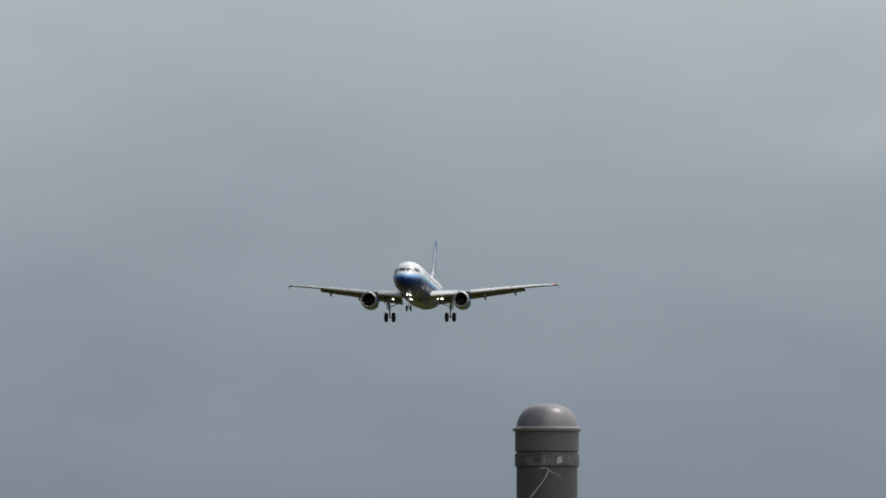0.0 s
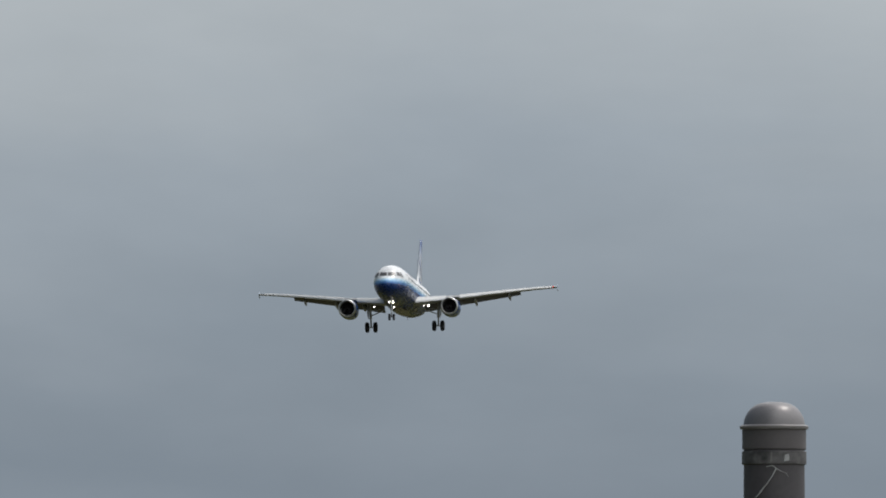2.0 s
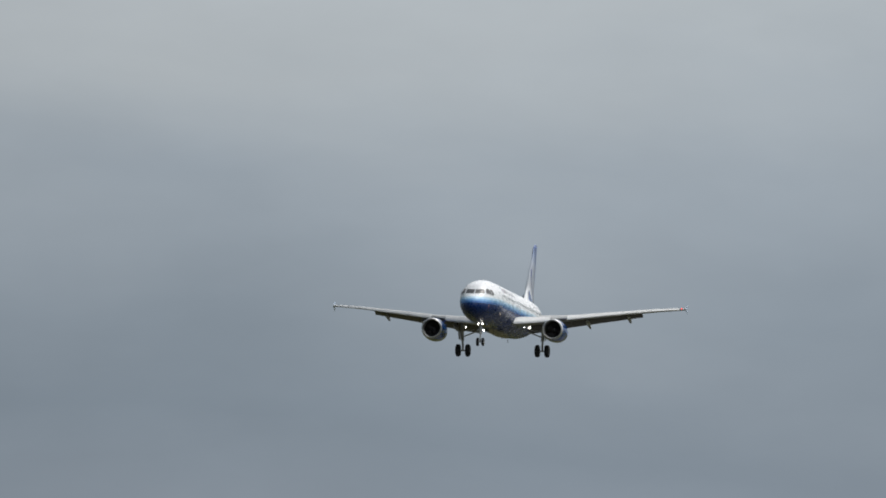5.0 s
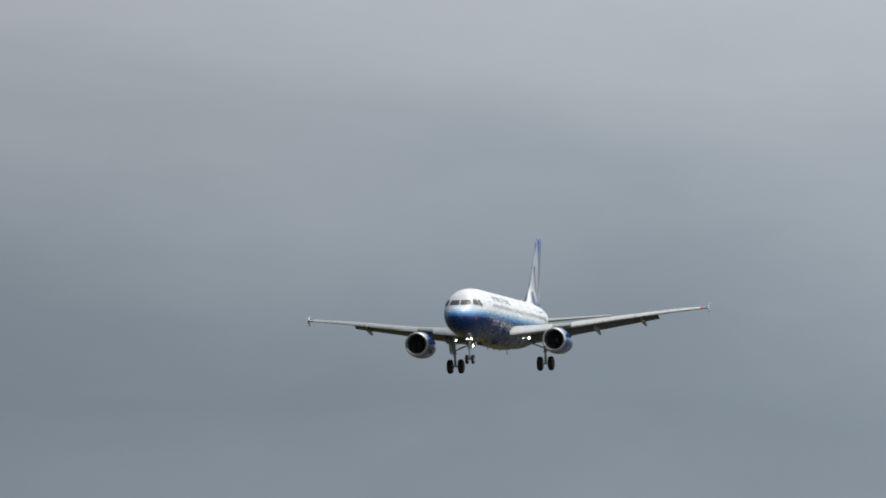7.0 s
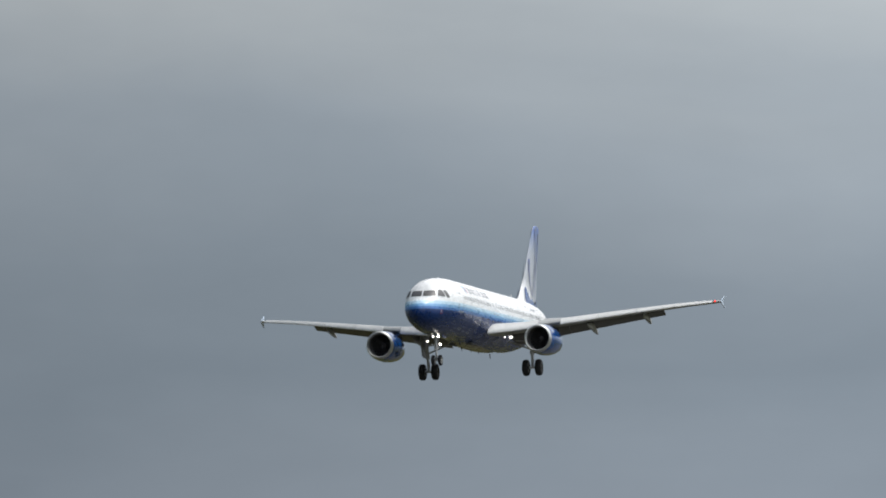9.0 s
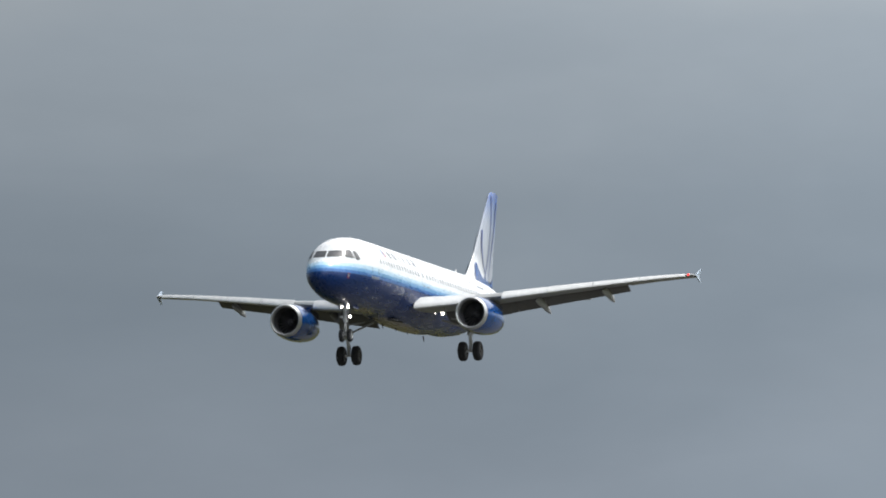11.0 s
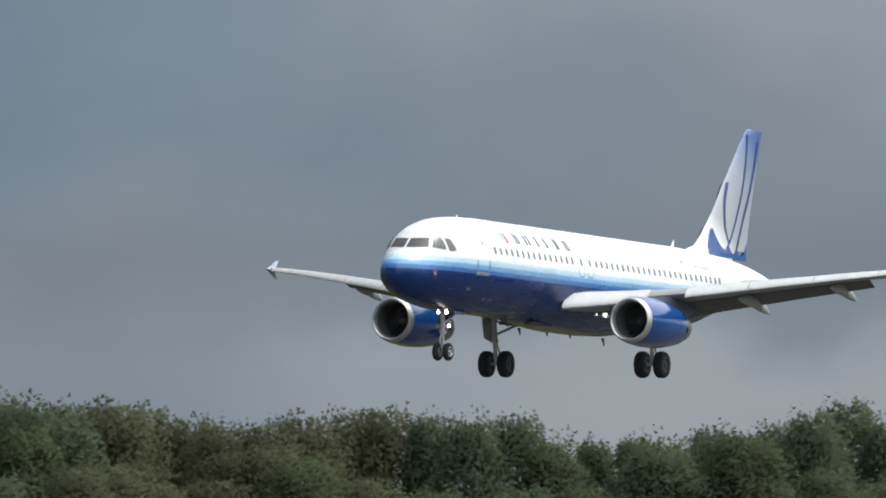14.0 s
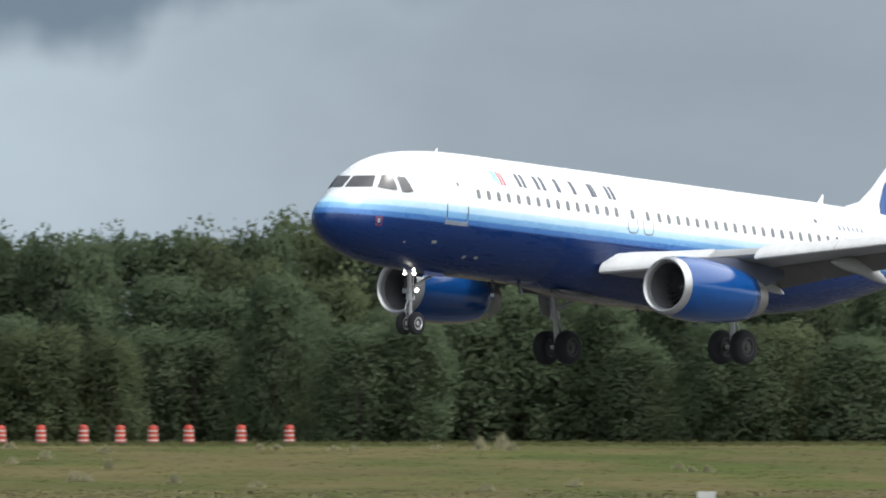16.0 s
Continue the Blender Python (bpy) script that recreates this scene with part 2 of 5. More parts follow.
def fin_paint():
    """White to blue, deepening towards the tip and the rudder; blue at the foot."""
    m = mat("fin_paint", (0.7, 0.7, 0.72), rough=0.32, vary=0.05, scale=0.8, coat=0.3)
    nt, sc = base_scale(m)
    tex, sep = nt.nodes.new("ShaderNodeTexCoord"), nt.nodes.new("ShaderNodeSeparateXYZ")
    nt.links.new(tex.outputs["Object"], sep.inputs[0])
    lean = nt.nodes.new("ShaderNodeMath")       # up the fin, and aft of its leading edge
    lean.operation = "MULTIPLY_ADD"
    lean.inputs[1].default_value = -0.55
    nt.links.new(sep.outputs["X"], lean.inputs[0])
    nt.links.new(sep.outputs["Z"], lean.inputs[2])
    rng = nt.nodes.new("ShaderNodeMapRange")
    rng.inputs["From Min"].default_value, rng.inputs["From Max"].default_value = 18.3, 28.2
    nt.links.new(lean.outputs[0], rng.inputs["Value"])
    ramp = nt.nodes.new("ShaderNodeValToRGB")
    el = ramp.color_ramp.elements
    el[0].position, el[0].color = 0.0, (0.78, 0.78, 0.78, 1)
    el[1].position, el[1].color = 1.0, (0.03, 0.08, 0.32, 1)
    for p, c in ((0.16, (0.74, 0.75, 0.76)), (0.28, (0.37, 0.39, 0.42)), (0.596, (0.31, 0.345, 0.41)), (0.735, (0.18, 0.24, 0.38)), (0.86, (0.045, 0.11, 0.34))):
        k = el.new(p)
        k.color = (*c, 1)
    nt.links.new(rng.outputs[0], ramp.inputs[0])
    nt.links.new(ramp.outputs[0], sc.inputs[0])
    return m


HULL, FIN = hull_paint(), fin_paint()
WHITE = mat("white_paint", (0.78, 0.78, 0.78), 0.32, vary=0.06, coat=0.3)
BLUE = mat("blue_paint", (0.004, 0.060, 0.235), 0.14, vary=0.12, coat=0.2)
DEEP_BLUE = mat("deep_blue_paint", (0.010, 0.035, 0.18), 0.3, vary=0.08, coat=0.1)
FENCE = mat("light_blue_paint", (0.42, 0.50, 0.60), 0.35, vary=0.08)
WING_GREY = mat("wing_grey", (0.31, 0.315, 0.315), 0.42, vary=0.16, scale=0.9, fine=14)
SLAT = mat("slat_metal", (0.58, 0.58, 0.57), 0.4, metal=0.05, vary=0.12)
PYLON = mat("pylon_grey", (0.06, 0.068, 0.10), 0.45, vary=0.2, scale=1.5)
# wing grey made darker: the shade under the wing is in this colour
FLAP = mat("shaded_flap_grey", (0.13, 0.123, 0.117), 0.5, vary=0.18, scale=1.6)
LIP = mat("bare_metal", (0.54, 0.54, 0.54), 0.4, metal=0.75, vary=0.1)
STEEL = mat("gear_steel", (0.42, 0.42, 0.42), 0.45, metal=0.3, vary=0.2, scale=6)
# dark both from dirt and from shade at the main wheels, painted in
HUB = mat("dirty_shaded_hub_metal", (0.05, 0.047, 0.045), 0.6, metal=0.2, vary=0.35, scale=9)
DARK = mat("dark_liner", (0.06, 0.06, 0.065), 0.6, vary=0.25)
DUCT = mat("duct_liner", (0.10, 0.10, 0.108), 0.45, vary=0.15)
BLADE = mat("fan_titanium", (0.12, 0.12, 0.13), 0.35, metal=0.6, vary=0.2)
HOT = mat("nozzle_metal", (0.30, 0.28, 0.25), 0.45, metal=0.5, vary=0.25)
RUBBER = mat("tyre_rubber", (0.013, 0.013, 0.015), 0.9, vary=0.3, scale=8)
GLASS = mat("cockpit_glass", (0.10, 0.098, 0.10), 0.32, vary=0.15)
PANE = mat("window_pane", (0.15, 0.158, 0.165), 0.2, vary=0.2)
INK = mat("dark_grey_marking", (0.06, 0.07, 0.095), 0.4, vary=0.15)
FAINT_SEAM = mat("faint_seam", (0.55, 0.57, 0.6), 0.5, vary=0.2)
SEAM = mat("seam_grey", (0.22, 0.25, 0.30), 0.5, vary=0.2)
RED_MARK = mat("red_marking", (0.42, 0.07, 0.09), 0.4)
CYAN_MARK = mat("pale_blue_marking", (0.2, 0.5, 0.75), 0.4)
LAMP = mat("lamp_glass", (1.0, 0.95, 0.86), 0.1, vary=0.02, emit=22.0)
RED_LAMP = mat("red_lamp_glass", (1.0, 0.06, 0.05), 0.2, vary=0.02, emit=2.0)
CAP_GREY = mat("galvanised_cap", (0.215, 0.20, 0.20), 0.38, metal=0.25, vary=0.14, scale=9, fine=120, bump=0.03)
POST_GREY = mat("weathered_post_paint", (0.082, 0.073, 0.079), 0.5, vary=0.22, scale=5, fine=60, bump=0.03)
COLLAR = mat("collar_paint", (0.108, 0.096, 0.098), 0.5, vary=0.2, scale=8, fine=60)
STRAP = mat("post_strap", (0.10, 0.094, 0.094), 0.45, vary=0.85, scale=26)
CORD = mat("frayed_cord", (0.4, 0.4, 0.4), 0.8, vary=0.3, scale=60)


def leafy(name, color, vary=0.12):
    """Leaves: more than half of the light goes through them."""
    m = mat(name, color, 0.9, vary=vary, scale=0.22, fine=2.2, random_tint=0.09)
    nt = m.node_tree
    b, out = nt.nodes["Principled BSDF"], nt.nodes["Material Output"]
    b.inputs["Specular IOR Level"].default_value = 0.15
    tr, mix = nt.nodes.new("ShaderNodeBsdfTranslucent"), nt.nodes.new("ShaderNodeMixShader")
    nt.links.new(b.inputs["Base Color"].links[0].from_socket, tr.inputs["Color"])
    mix.inputs[0].default_value = 0.6
    nt.links.new(b.outputs[0], mix.inputs[1])
    nt.links.new(tr.outputs[0], mix.inputs[2])
    nt.links.new(mix.outputs[0], out.inputs["Surface"])
    return m


# ---- building helpers ----
def part(name, bm, material, parent, label=""):
    """One mesh object under a thing or a part."""
    bmesh.ops.recalc_face_normals(bm, faces=bm.faces)
    me = bpy.data.meshes.new(name)
    bm.to_mesh(me)
    bm.free()
    me.materials.append(material)
    ob = new(name, me)
    ob.parent = parent
    return tagged(ob, label)


def smooth(ob, angle=40):
    me = ob.data
    me.shade_smooth()
    me.set_sharp_from_angle(angle=radians(angle))
    return ob


def ring_loft(rings, close=True, caps=True):
    """Skins rings of equal point count."""
    bm = bmesh.new()
    vs = [[bm.verts.new(p) for p in r] for r in rings]
    n = len(rings[0])
    for r, s in zip(vs, vs[1:]):
        for i in range(n if close else n - 1):
            j = (i + 1) % n
            bm.faces.new((r[i], r[j], s[j], s[i]))
    if caps:
        bm.faces.new(vs[0])
        bm.faces.new(list(reversed(vs[-1])))
    return bm


def add_loft(bm, rings, caps=True):
    vs = [[bm.verts.new(p) for p in r] for r in rings]
    n = len(rings[0])
    for r, s in zip(vs, vs[1:]):
        for i in range(n):
            j = (i + 1) % n
            bm.faces.new((r[i], r[j], s[j], s[i]))
    if caps:
        bm.faces.new(vs[0])
        bm.faces.new(list(reversed(vs[-1])))
    return bm


def tube_rings(p, q, r0, r1=None, n=12):
    p, q = Vector(p), Vector(q)
    r1 = r0 if r1 is None else r1
    w = (q - p).normalized()
    u = w.orthogonal().normalized()
    v = w.cross(u)
    return [[c + r * (math.cos(2 * math.pi * i / n) * u + math.sin(2 * math.pi * i / n) * v) for i in range(n)] for c, r in ((p, r0), (q, r1))]


def add_tube(bm, p, q, r0, r1=None, n=12):
    return add_loft(bm, tube_rings(p, q, r0, r1, n))


def turned(profile, axis_p, axis, n=32):
    """Rings of a turned shape: (along, radius) pairs about an axis."""
    p, w = Vector(axis_p), Vector(axis).normalized()
    u = w.orthogonal().normalized()
    v = w.cross(u)
    return [[p + a * w + r * (math.cos(2 * math.pi * i / n) * u + math.sin(2 * math.pi * i / n) * v) for i in range(n)] for a, r in profile]


def add_box(bm, c, size, m=None):
    res = bmesh.ops.create_cube(bm, size=1.0, matrix=(m or Matrix()) @ Matrix.Translation(c) @ Matrix.Diagonal((*size, 1)))
    return res["verts"]


def pchip(xs, ys, x):
    """Smooth curve through points that never overshoots them."""
    xs, ys = np.asarray(xs, float), np.asarray(ys, float)
    h, d = np.diff(xs), np.diff(ys) / np.diff(xs)
    s = np.zeros(len(xs))
    for i in range(1, len(xs) - 1):
        if d[i - 1] * d[i] > 0:
            s[i] = 2 * d[i - 1] * d[i] / (d[i - 1] + d[i])
    s[0], s[-1] = d[0], d[-1]
    i = int(np.clip(np.searchsorted(xs, x) - 1, 0, len(h) - 1))
    t = (x - xs[i]) / h[i]
    return float((2 * t**3 - 3 * t**2 + 1) * ys[i] + (t**3 - 2 * t**2 + t) * h[i] * s[i] + (3 * t**2 - 2 * t**3) * ys[i + 1] + (t**3 - t**2) * h[i] * s[i + 1])


# ---- the airliner: x forward from its nose, y to its left, z up from the fuselage's axis ----
# root of the distance behind the nose, top, bottom, half width
HULL_X = [0, 0.08, 0.25, 0.5, 1.0, 1.5, 2.0, 2.5, 3.0, 4.0, 5.0, 6.0, 7.0, 23.5, 26.0, 28.0, 30.0, 32.0, 34.0, 36.0, 37.0, 37.57]
HULL_TOP = [-0.62, -0.30, -0.06, 0.12, 0.36, 0.80, 1.27, 1.54, 1.71, 1.90, 2.0, 2.05, 2.07, 2.07, 2.07, 2.05, 2.0, 1.9, 1.72, 1.45, 1.28, 1.15]
HULL_LOW = [-0.66, -0.92, -1.12, -1.33, -1.58, -1.74, -1.85, -1.92, -1.97, -2.03, -2.06, -2.07, -2.07, -2.07, -1.85, -1.45, -0.95, -0.4, 0.15, 0.6, 0.82, 0.95]
HULL_WIDE = [0.02, 0.31, 0.55, 0.79, 1.09, 1.30, 1.46, 1.58, 1.69, 1.84, 1.925, 1.965, 1.975, 1.975, 1.95, 1.85, 1.62, 1.3, 0.92, 0.5, 0.28, 0.12]
ROOTS = [math.sqrt(x) for x in HULL_X]


def hull(x):
    """Top, bottom and half width of the fuselage, x metres behind the nose."""
    r = math.sqrt(max(x, 0.0))
    return pchip(ROOTS, HULL_TOP, r), pchip(ROOTS, HULL_LOW, r), pchip(ROOTS, HULL_WIDE, r)


def hull_ring(x, n=56, grow=0.0):
    top, low, wide = hull(x)
    mid, half = (top + low) / 2, (top - low) / 2
    return [Vector((-x, (wide + grow) * math.cos(2 * math.pi * i / n), mid + (half + grow) * math.sin(2 * math.pi * i / n))) for i in range(n)]


def hull_side(x, z, out=0.0, side=1):
    """The point of the fuselage's skin at that station and height."""
    top, low, wide = hull(x)
    mid, half = (top + low) / 2, (top - low) / 2
    s = max(-1, min(1, (z - mid) / half))
    y = wide * math.sqrt(1 - s * s)
    n = Vector((0, y / wide**2, (z - mid) / half**2)).normalized()
    return Vector((-x, side * (y + out * n.y), z + out * n.z))


def hull_front(y, z, out=0.0):
    """The point of the nose's skin, seen from ahead, at that half width and height."""
    lo, hi = 0.001, 8.0
    for _ in range(40):
        x = (lo + hi) / 2
        top, low, wide = hull(x)
        mid, half = (top + low) / 2, (top - low) / 2
        if (y / wide) ** 2 + ((z - mid) / half) ** 2 > 1:
            lo = x
        else:
            hi = x
    return Vector((-hi + out, y, z + out * 0.5))


def decal_side(points, side, out=0.006):
    """A flat marking laid on the hull: a quad of (x, z) corners, split along its height."""
    bm = bmesh.new()
    (xa, za), (xb, zb), (xc, zc), (xd, zd) = points      # low front, low back, high back, high front
    n = 8
    grid = []
    for k in range(n + 1):
        t = k / n
        row = []
        for i in range(n + 1):
            s = i / n
            row.append(bm.verts.new(hull_side((1 - s) * (xa + (xd - xa) * t) + s * (xb + (xc - xb) * t), (1 - s) * (za + (zd - za) * t) + s * (zb + (zc - zb) * t), out, side)))
        grid.append(row)
    for r, s in zip(grid, grid[1:]):
        for i in range(n):
            bm.faces.new((r[i], r[i + 1], s[i + 1], s[i]))
    return bm


airliner = new("airliner")
tagged(airliner, "white and blue twin-engined passenger jet, landing gear and flaps down", "aircraft")
fuselage = smooth(part("fuselage", ring_loft([hull_ring(x) for x in (*[0.004 + 0.02 * k * k for k in range(1, 6)], *np.arange(0.6, 4.5, 0.13), 4.5, 5.2, 6.0, 7.0, *np.arange(8.5, 23.6, 1.5), *np.arange(24.0, 37.6, 0.5), 37.57)]), HULL, airliner,
                       "glossy white hull with pale-to-deep-blue waist bands"), 60)


def belly_fairing():
    """The wing-root fairing: it wraps the lower hull and ends in a shoulder under the waist bands."""
    rings = []
    for x, g, b in ((10.5, -0.03, -0.04), (10.75, 0.0, 0.0), (11.1, 0.025, 0.05), (12.0, 0.055, 0.16), (13.3, 0.11, 0.26), (14.6, 0.18, 0.33), (18.0, 0.19, 0.33), (20.0, 0.1, 0.25), (21.6, 0.02, 0.1), (22.8, -0.05, -0.05)):
        ring = []
        for k in range(33):
            a = radians(-77 + 154 * k / 32)
            ring.append(Vector((-x, (1.975 + g) * math.sin(a), -(2.07 + b) * math.cos(a))))
        rings.append(ring)
    return smooth(part("belly_fairing", ring_loft(rings), HULL, airliner, "blue wing-root fairing, its grey underside tinted brown for ground reflection"), 60)


belly_fairing()


# the wing: leading edge, chord and height by the distance from the axis
def wing_line(y):
    le = 13.1 + (y - 1.9) * 0.497
    chord = np.interp(y, [1.0, 1.9, 6.4, 16.9], [6.4, 5.9, 4.0, 1.5])
    z = pchip([0.5, 2.2, 6.0, 10.8, 15.6, 17.2], [-1.30, -1.16, -0.73, -0.04, 0.58, 0.72], y)
    return le, float(chord), z


def foil(n=14, thick=0.12, lo=0.0, hi=1.0):
    """A wing section from chord share lo to hi: the upper side back to front, then the lower one."""
    def half(u):
        return 5 * thick * (0.2969 * math.sqrt(max(u, 0)) - 0.126 * u - 0.3516 * u * u + 0.2843 * u**3 - 0.1036 * u**4)
    us = [lo + (hi - lo) * (1 - math.cos(math.pi * k / n)) / 2 for k in range(n + 1)]
    up = [(u, half(u) * 1.15 + 0.012 * math.sin(math.pi * u)) for u in reversed(us)]
    dn = [(u, -half(u) * 0.8 + 0.012 * math.sin(math.pi * u)) for u in us[1 if lo == 0 else 0:]]
    return up + dn[:-1] if hi >= 1.0 else up + dn


def section(y, side, pts, shift=(0, 0), turn=0.0, about=0.0, size=1.0):
    """Places a section at the span y: shift by shares of the chord, turn nose-down in degrees about a chord share."""
    le, c, z = wing_line(y)
    a = radians(turn)
    out = []
    for u, w in pts:
        du, dw = (u - about) * size, w * size
        ru = du * math.cos(a) + dw * math.sin(a)
        rw = -du * math.sin(a) + dw * math.cos(a)
        out.append(Vector((-(le + c * (about + ru + shift[0])), side * y, z + c * (rw + shift[1]))))
    return out


def wing(side):
    spans = [(1.2, 0.78, 0.15), (1.9, 0.78, 0.15), (4.0, 0.78, 0.13), (6.4, 0.78, 0.115), (9.0, 0.78, 0.11), (12.88, 0.78, 0.11), (12.92, 1.0, 0.11), (14.5, 1.0, 0.105), (16.85, 1.0, 0.10)]
    rings = []
    for y, hi, th in spans:
        pts = foil(14, th)
        # the aft edge is cut where the flaps have moved out
        pts = [(min(u, hi), w if u <= hi else w * 0.9) for u, w in pts]
        rings.append(section(y, side, pts))
    w = smooth(part("wing", ring_loft(rings), WING_GREY, airliner, "light grey swept wing"), 35)
    # slats, drooped ahead of the leading edge
    nose = foil(8, 0.12, 0.0, 0.15)
    nose = nose + [(0.09, 0.012), (0.06, 0.0)]
    for y0, y1 in ((1.8, 5.0), (6.5, 8.9), (8.94, 11.4), (11.44, 13.9), (13.94, 16.4)):
        smooth(part("slat", ring_loft([section(y, side, nose, (-0.055, -0.045), -20, 0.0) for y in (y0, (y0 + y1) / 2, y1)]), SLAT, w, "pale metal slat, extended"), 40)
    # flaps, run out and turned down
    body = foil(8, 0.14)
    for y0, y1 in ((2.3, 6.36), (6.38, 12.85)):
        smooth(part("flap", ring_loft([section(y, side, body, (0.735, -0.008), 25, 0.0, 0.31) for y in (y0, (y0 + y1) / 2, y1)]), FLAP, w, "flap lowered for landing, its grey darkened for underwing shade"), 40)
    # flap track fairings
    for y, s in ((4.6, 0.9), (7.9, 1.0), (11.6, 0.85)):
        le, c, z = wing_line(y)
        rings = []
        for t, r in ((0, 0.02), (0.08, 0.1), (0.25, 0.2), (0.5, 0.26), (0.7, 0.24), (0.88, 0.14), (1, 0.02)):
            x = le + 0.42 * c + t * (3.3 * s)
            zz = z - 0.055 * c - 0.12 - max(0, t - 0.45) ** 1.3 * 1.05 * s
            rings.append([Vector((-x, side * (y + 0.62 * r * math.cos(b)), zz + 1.15 * r * math.sin(b))) for b in [2 * math.pi * i / 12 for i in range(12)]])
        smooth(part("flap_track_fairing", ring_loft(rings), WING_GREY, w, "canoe-shaped grey fairing"), 60)
    # wingtip fence: a swept plate above and below the tip
    le, c, z = wing_line(16.9)
    bm = bmesh.new()
    outline = [(0.2, 0.03), (1.12, 0.43), (1.3, 0.46), (0.9, 0.06), (0.86, -0.06), (1.22, -0.38), (1.1, -0.38), (0.25, -0.04)]
    a = [bm.verts.new((-(le + 0.1 + u), side * (16.88 + abs(v) * 0.12), z + v)) for u, v in outline]
    b = [bm.verts.new((-(le + 0.1 + u), side * (16.94 + abs(v) * 0.12), z + v)) for u, v in outline]
    bm.faces.new(a), bm.faces.new(list(reversed(b)))
    for i in range(8):
        j = (i + 1) % 8
        bm.faces.new((a[j], a[i], b[i], b[j]))
    part("wingtip_fence", bm, FENCE, w, "small swept light blue wingtip plate")
    # navigation lamp in the tip
    le, c, z = wing_line(16.45)
    bm = bmesh.new()
    bmesh.ops.create_uvsphere(bm, u_segments=10, v_segments=8, radius=0.07, matrix=Matrix.Translation((-(le + 0.02), side * 16.6, z + 0.03)))
    part("navigation_lamp", bm, RED_LAMP if side > 0 else LIP, w, "small wingtip lamp")
    if side > 0:
        for k in range(3):
            le, c, z = wing_line(15.2 + 0.42 * k)
            bm = bmesh.new()
            add_box(bm, (-(le + 0.02), side * (15.2 + 0.42 * k), z), (0.08, 0.14, 0.07))
            part("tip_marking", bm, RED_MARK if k != 1 else INK, w, "red and dark patch on the leading edge")
    return w


for s in (1, -1):
    wing(s)


def engine(side):
    cx, cz = 5.755, -2.04
    p = (-11.25, side * cx, cz)
    ax = (-1, 0, -0.02)
    outer = [(0.28, 0.995), (0.7, 1.05), (1.3, 1.08), (2.1, 1.075), (3.0, 1.01), (3.8, 0.90), (4.3, 0.81), (4.32, 0.78), (4.28, 0.76), (3.0, 0.8)]
    cowl = smooth(part("engine", ring_loft(turned(outer, p, ax, 40), caps=False), BLUE, airliner, "glossy blue engine nacelle"), 50)
    lip = [(0.30, 0.992), (0.16, 0.975), (0.05, 0.935), (0.0, 0.88), (0.03, 0.835), (0.12, 0.80), (0.28, 0.785)]
    smooth(part("inlet_lip", ring_loft(turned(lip, p, ax, 40), caps=False), LIP, cowl, "pale bare-metal inlet lip"), 60)
    duct = [(0.28, 0.785), (0.6, 0.79), (1.0, 0.81), (1.45, 0.82)]
    smooth(part("inlet_duct", ring_loft(turned(duct, p, ax, 40), caps=False), DUCT, cowl, "dark grey inlet duct"), 60)
    o, w = Vector(p), Vector(ax).normalized()
    u = w.orthogonal().normalized()
    v = w.cross(u)
    for k in range(22):
        b = 2 * math.pi * k / 22
        r, t = math.cos(b) * u + math.sin(b) * v, -math.sin(b) * u + math.cos(b) * v
        q = [o + 1.22 * w + 0.2 * r - 0.06 * t, o + 1.36 * w + 0.2 * r + 0.06 * t, o + 1.40 * w + 0.81 * r + 0.2 * t, o + 1.16 * w + 0.81 * r + 0.02 * t]
        bm = bmesh.new()
        near = [bm.verts.new(x) for x in q]
        far = [bm.verts.new(x + 0.012 * w) for x in q]
        bm.faces.new(near), bm.faces.new(list(reversed(far)))
        for i in range(4):
            j = (i + 1) % 4
            bm.faces.new((near[j], near[i], far[i], far[j]))
        part("fan_blade", bm, BLADE, cowl)
    smooth(part("spinner", ring_loft(turned([(0.86, 0.01), (0.92, 0.07), (1.05, 0.15), (1.2, 0.21), (1.3, 0.22)], p, ax, 20)), DARK, cowl, "dark conical spinner"), 60)
    part("fan_casing", ring_loft(turned([(1.44, 0.83), (1.46, 0.02)], p, ax, 32)), DARK, cowl)
    smooth(part("exhaust_nozzle", ring_loft(turned([(4.0, 0.83), (4.3, 0.80), (4.75, 0.66), (5.0, 0.60), (5.0, 0.55), (4.4, 0.56)], p, ax, 36), caps=False), HOT, cowl, "brownish metal exhaust nozzle"), 50)
    part("exhaust_core", ring_loft(turned([(4.2, 0.57), (4.22, 0.3), (4.9, 0.2), (5.3, 0.03)], p, ax, 24)), HOT, cowl)
    # strake on the inboard shoulder
    bm = bmesh.new()
    y, z = side * (cx - 0.82), cz + 0.72
    verts = [bm.verts.new(x) for x in ((-12.2, y, z - 0.02), (-13.4, y, z - 0.06), (-13.4, y - side * 0.22, z + 0.2), (-12.9, y - side * 0.2, z + 0.2))]
    f = bm.faces.new(verts)
    bmesh.ops.solidify(bm, geom=[f], thickness=0.025)
    part("strake", bm, BLUE, cowl)
    # pylon up to the wing
    rings = []
    for x, lo, hi, t in ((11.9, -1.12, -1.06, 0.05), (12.6, -1.2, -1.0, 0.13), (13.6, -1.3, -0.93, 0.16), (15.0, -1.5, -0.86, 0.17), (16.6, -1.7, -0.95, 0.14), (17.8, -1.3, -1.05, 0.05)):
        rings.append([Vector((-x, side * (cx + a * t), b)) for a, b in ((-1, lo), (-1, (lo + hi) / 2), (-0.7, hi), (0.7, hi), (1, (lo + hi) / 2), (1, lo))])
    smooth(part("pylon", ring_loft(rings), PYLON, cowl, "dark blue-grey engine pylon"), 40)


for s in (1, -1):
    engine(s)


